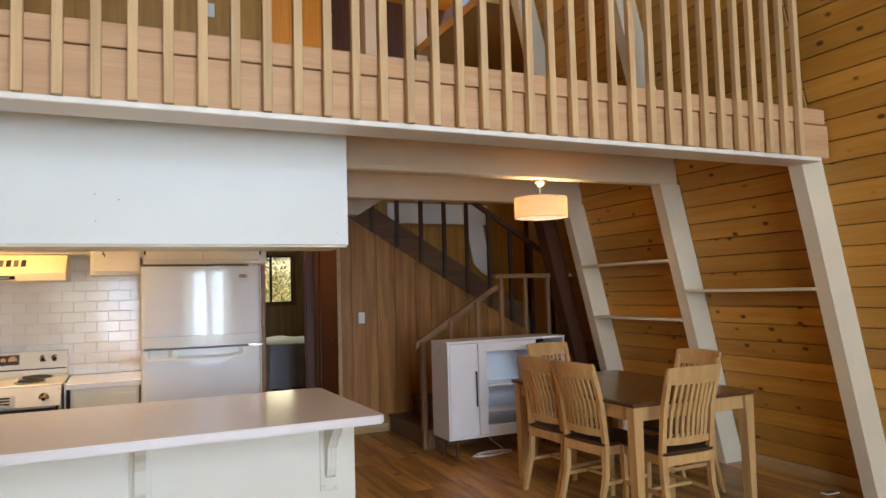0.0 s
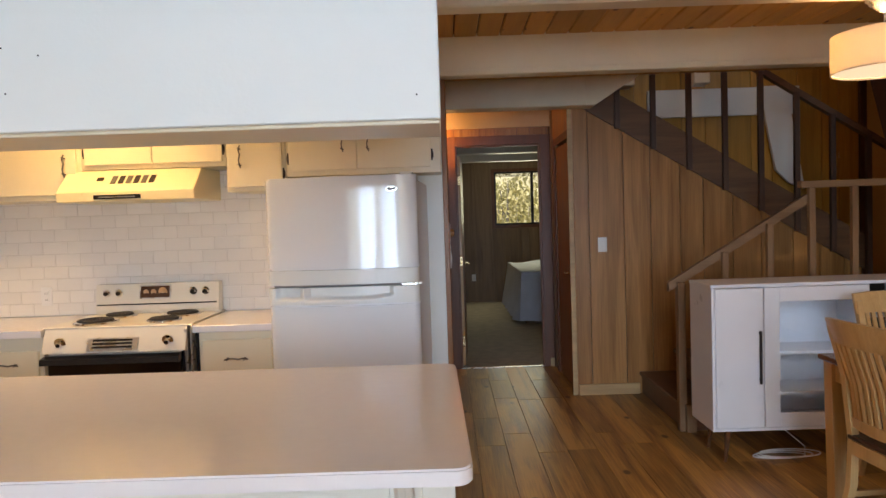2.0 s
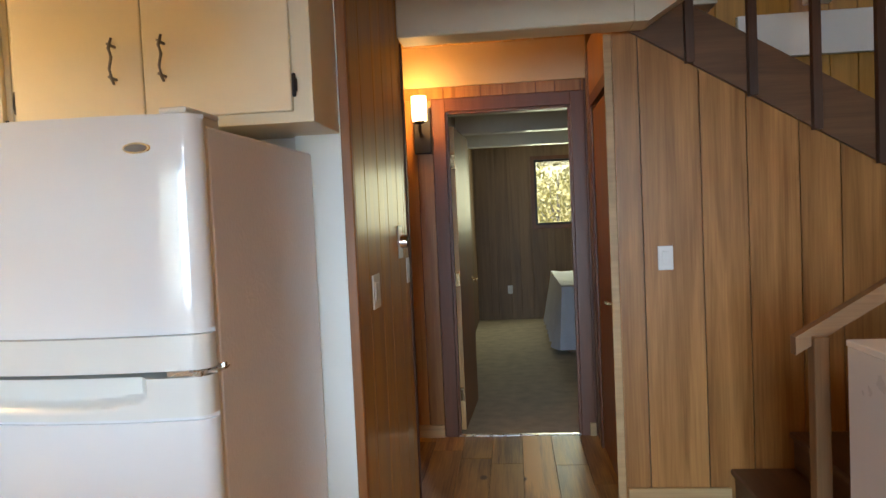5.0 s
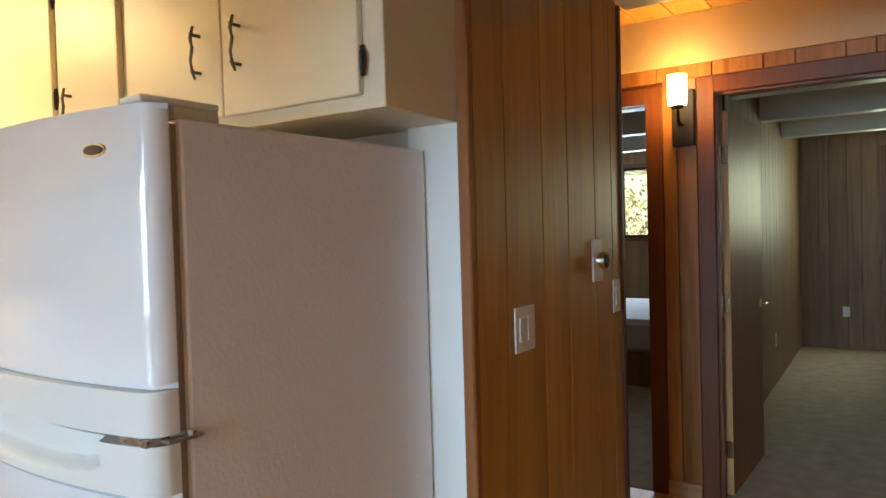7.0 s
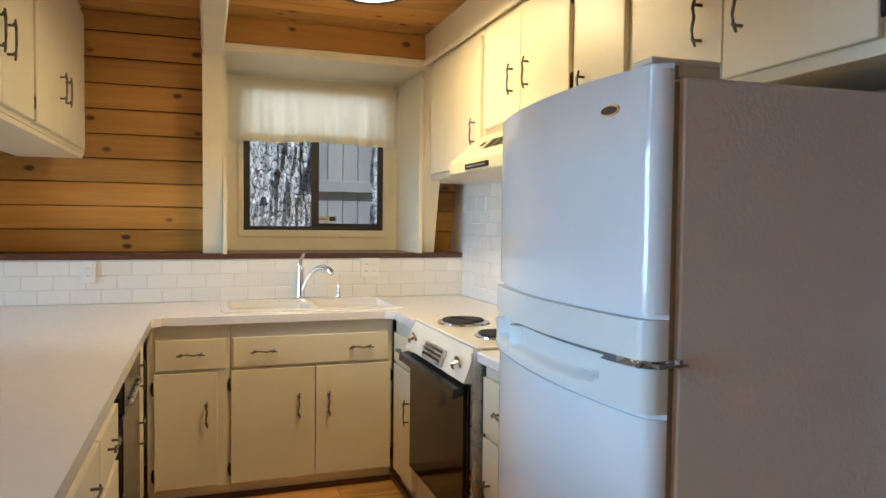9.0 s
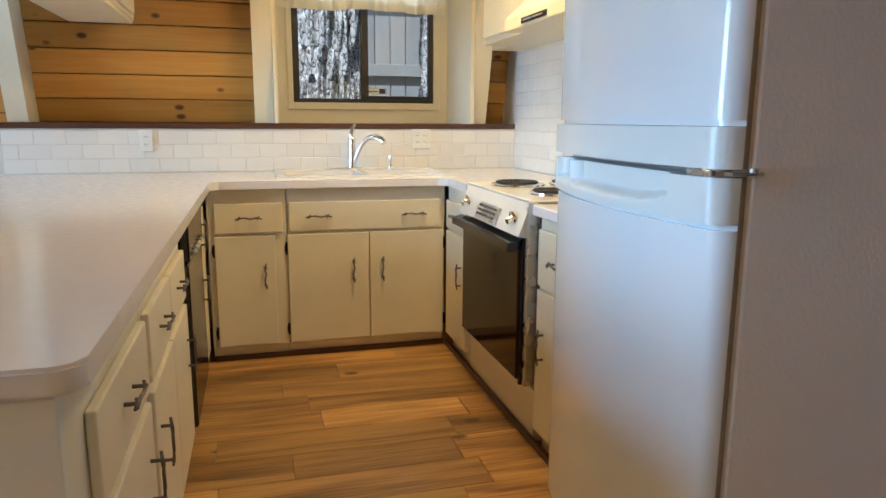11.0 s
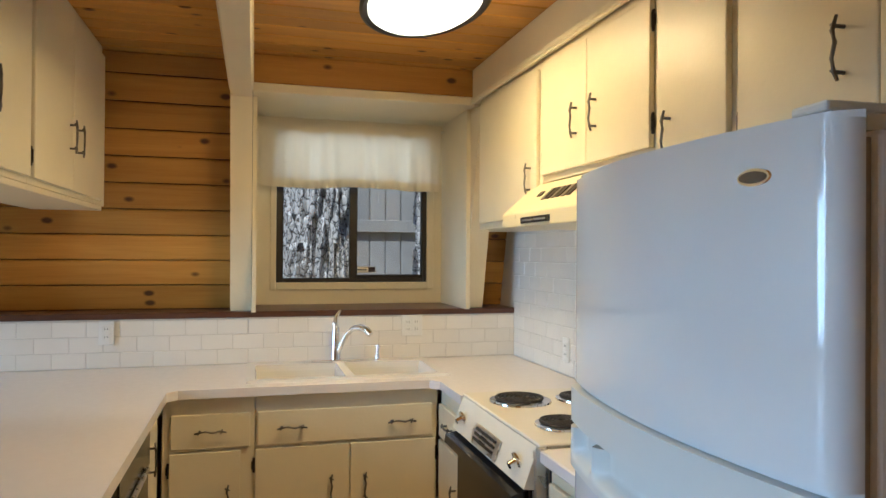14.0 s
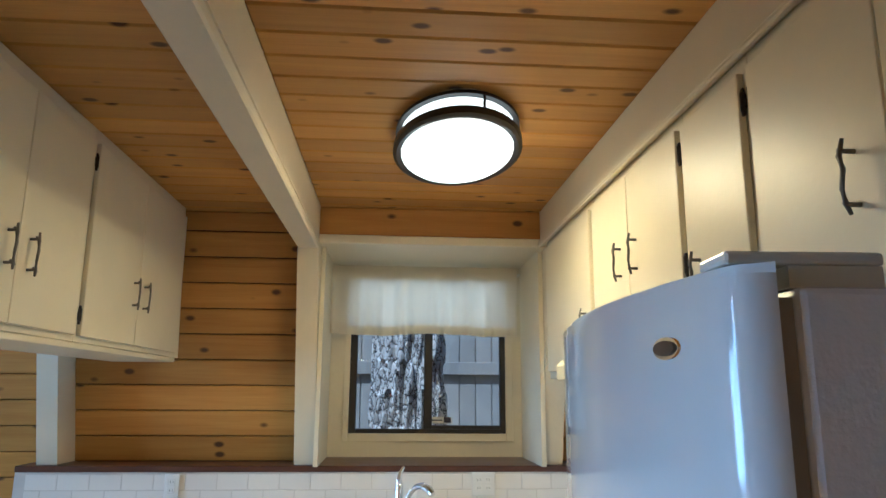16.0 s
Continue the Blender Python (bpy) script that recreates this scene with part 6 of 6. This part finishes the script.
def panel_strips(parent, axis, u0, u1, z0, z1, plane, widths, material, key, thick=0.018, top=None):
    u, k = u0, 0
    while u < u1 - 0.01:
        w = min(widths[k % len(widths)], u1 - u)
        zt = z1
        if top is None:
            me = board_mesh(key, thick if axis == "y" else w - 0.005, w - 0.005 if axis == "y" else thick, zt - z0, 0.002, material)
            piece("panel", me, parent, (plane, u + w / 2, (z0 + zt) / 2) if axis == "y" else (u + w / 2, plane, (z0 + zt) / 2))
        else:
            bm = bmesh.new()
            a, b = u + 0.0025, u + w - 0.0025
            prism(bm, [(a, z0), (b, z0), (b, top(b)), (a, top(a))], 1, plane - thick / 2, plane + thick / 2)
            me = bpy.data.meshes.new("panel")
            bm.to_mesh(me)
            bm.free()
            me.materials.append(material)
            piece("panel", me, parent, (0, 0, 0))
        u += w
        k += 1


GR = (0.115, 0.275, 0.209, 0.233, 0.181, 0.23, 0.22, 0.25, 0.21, 0.19)
panel_strips(wall_stair, "x", 2.731, 4.98, 0.0, 0, 8.524, GR, PANEL, "panel", top=lambda x: min(str_lo(x) + 0.01, 2.45))
panel_strips(wall_hall, "y", 7.309, 8.358, 0.0, CEIL - 0.003, 1.731, (0.155, 0.225, 0.185, 0.23, 0.165, 0.20), PANEL_HALL, "panel_hall", 0.020)
panel_strips(wall_end, "x", 1.566, 1.742, 0.0, 2.195, 9.600, (0.075, 0.10), PANEL, "panel_end", 0.012)
panel_strips(wall_end, "x", 0.46, 2.71, 2.197, 2.268, 9.600, (0.21, 0.12, 0.16, 0.24, 0.14), PANEL, "panel_end", 0.012)
# more orange panelling here puts the warm stairwell glow into the colour
panel_strips(wall_stair_back, "x", 2.85, 5.55, 0.0, 4.2, 9.509, (0.22, 0.16, 0.26, 0.19, 0.24), PANEL_HALL, "panel_back", 0.018)
panel_strips(wall_bed_n, "x", 1.70, 2.48, 0.0, 2.45, 14.790, (0.2, 0.1, 0.18, 0.14), PANEL_DIM, "panel_bed", 0.012)
panel_strips(wall_bed_n, "x", 2.50, 3.65, 0.0, 1.245, 14.790, (0.2, 0.1, 0.18, 0.14), PANEL_DIM, "panel_bed", 0.012)
panel_strips(wall_bed_n, "x", 3.66, 5.1, 0.0, 2.45, 14.790, (0.2, 0.1, 0.18, 0.14), PANEL_DIM, "panel_bed", 0.012)
panel_strips(wall_bed_w, "y", 10.5, 14.78, 0.0, 2.45, 1.706, (0.2, 0.26, 0.15, 0.22), PANEL_DIM, "panel_bed", 0.012)

# ---------- pieces: sloping pine boards ----------
PB = 0.131


def slope_boards(parent, side, y0, y1, z0, z1):
    f = ex if side > 0 else wx
    z = z0
    while z < z1 - 0.02:
        h = min(PB, z1 - z)
        me = board_mesh("pine_board", 0.018, y1 - y0 - 0.002, h / math.cos(TH) - 0.005, 0.005, PINE_Y)
        zc = z + h / 2
        piece("pine_board", me, parent, (f(zc) + side * 0.204, (y0 + y1) / 2, zc), (0, -side * TH, 0))
        z += PB


slope_boards(wall_east, 1, YS, 4.545, 0.09, TOPZ - 0.1)
slope_boards(wall_east, 1, 4.55, 5.775, 0.09, CEIL)
slope_boards(wall_east, 1, 5.785, 7.06, 0.09, CEIL)
slope_boards(wall_east, 1, 7.065, 7.435, 0.09, CEIL)
slope_boards(wall_east, 1, 4.55, 7.435, CEIL + 0.08, 4.6)
slope_boards(wall_west_s, -1, YS, 4.545, 0.05, 3.4)
slope_boards(wall_west_s, -1, 4.55, 5.79, LEDGE_Z, CEIL)
slope_boards(wall_west_n, -1, 7.16, 7.34, LEDGE_Z, CEIL)
bm = bmesh.new()
box(bm, -1.26, -1.245, 5.883, 7.049, 2.318, CEIL - 0.001, bevel=0.003)
structure("board_header", bm, PINE_Y, "pine board above the kitchen window")

# ---------- pieces: floor planks ----------
rp = random.Random(4)
PWD = 0.183
plank_far = bmesh.new()
near = []
x = 0.04 - PWD * 14
cols = []
while x < 6.9:
    cols.append(x)
    x += PWD
for cx in cols:
    y = YS + 0.02 - rp.uniform(0, 1.2)
    while y < 9.6:
        L = rp.choice((1.22, 1.22, 0.9, 0.6))
        a, b = max(y, YS + 0.02), min(y + L, 9.60)
        y += L
        if b - a < 0.05:
            continue
        inside = -0.9 < cx < 5.2 and b > 4.2 and not (cx + PWD > -1.5 and cx + PWD < 1.60 and a < 5.3 and b < 5.45)
        if inside and len(near) < 298:
            near.append((cx, a, b))
        else:
            box(plank_far, cx + 0.001, cx + PWD - 0.001, a + 0.001, b - 0.001, -0.012, 0.0)
o = link_mesh("plank_far", plank_far, FLOOR, floor)
o["kind"] = "stuff"
for cx, a, b in near:
    me = board_mesh("plank", PWD - 0.002, b - a - 0.002, 0.012, 0.0012, FLOOR)
    piece("plank", me, floor, (cx + PWD / 2, (a + b) / 2, -0.006))
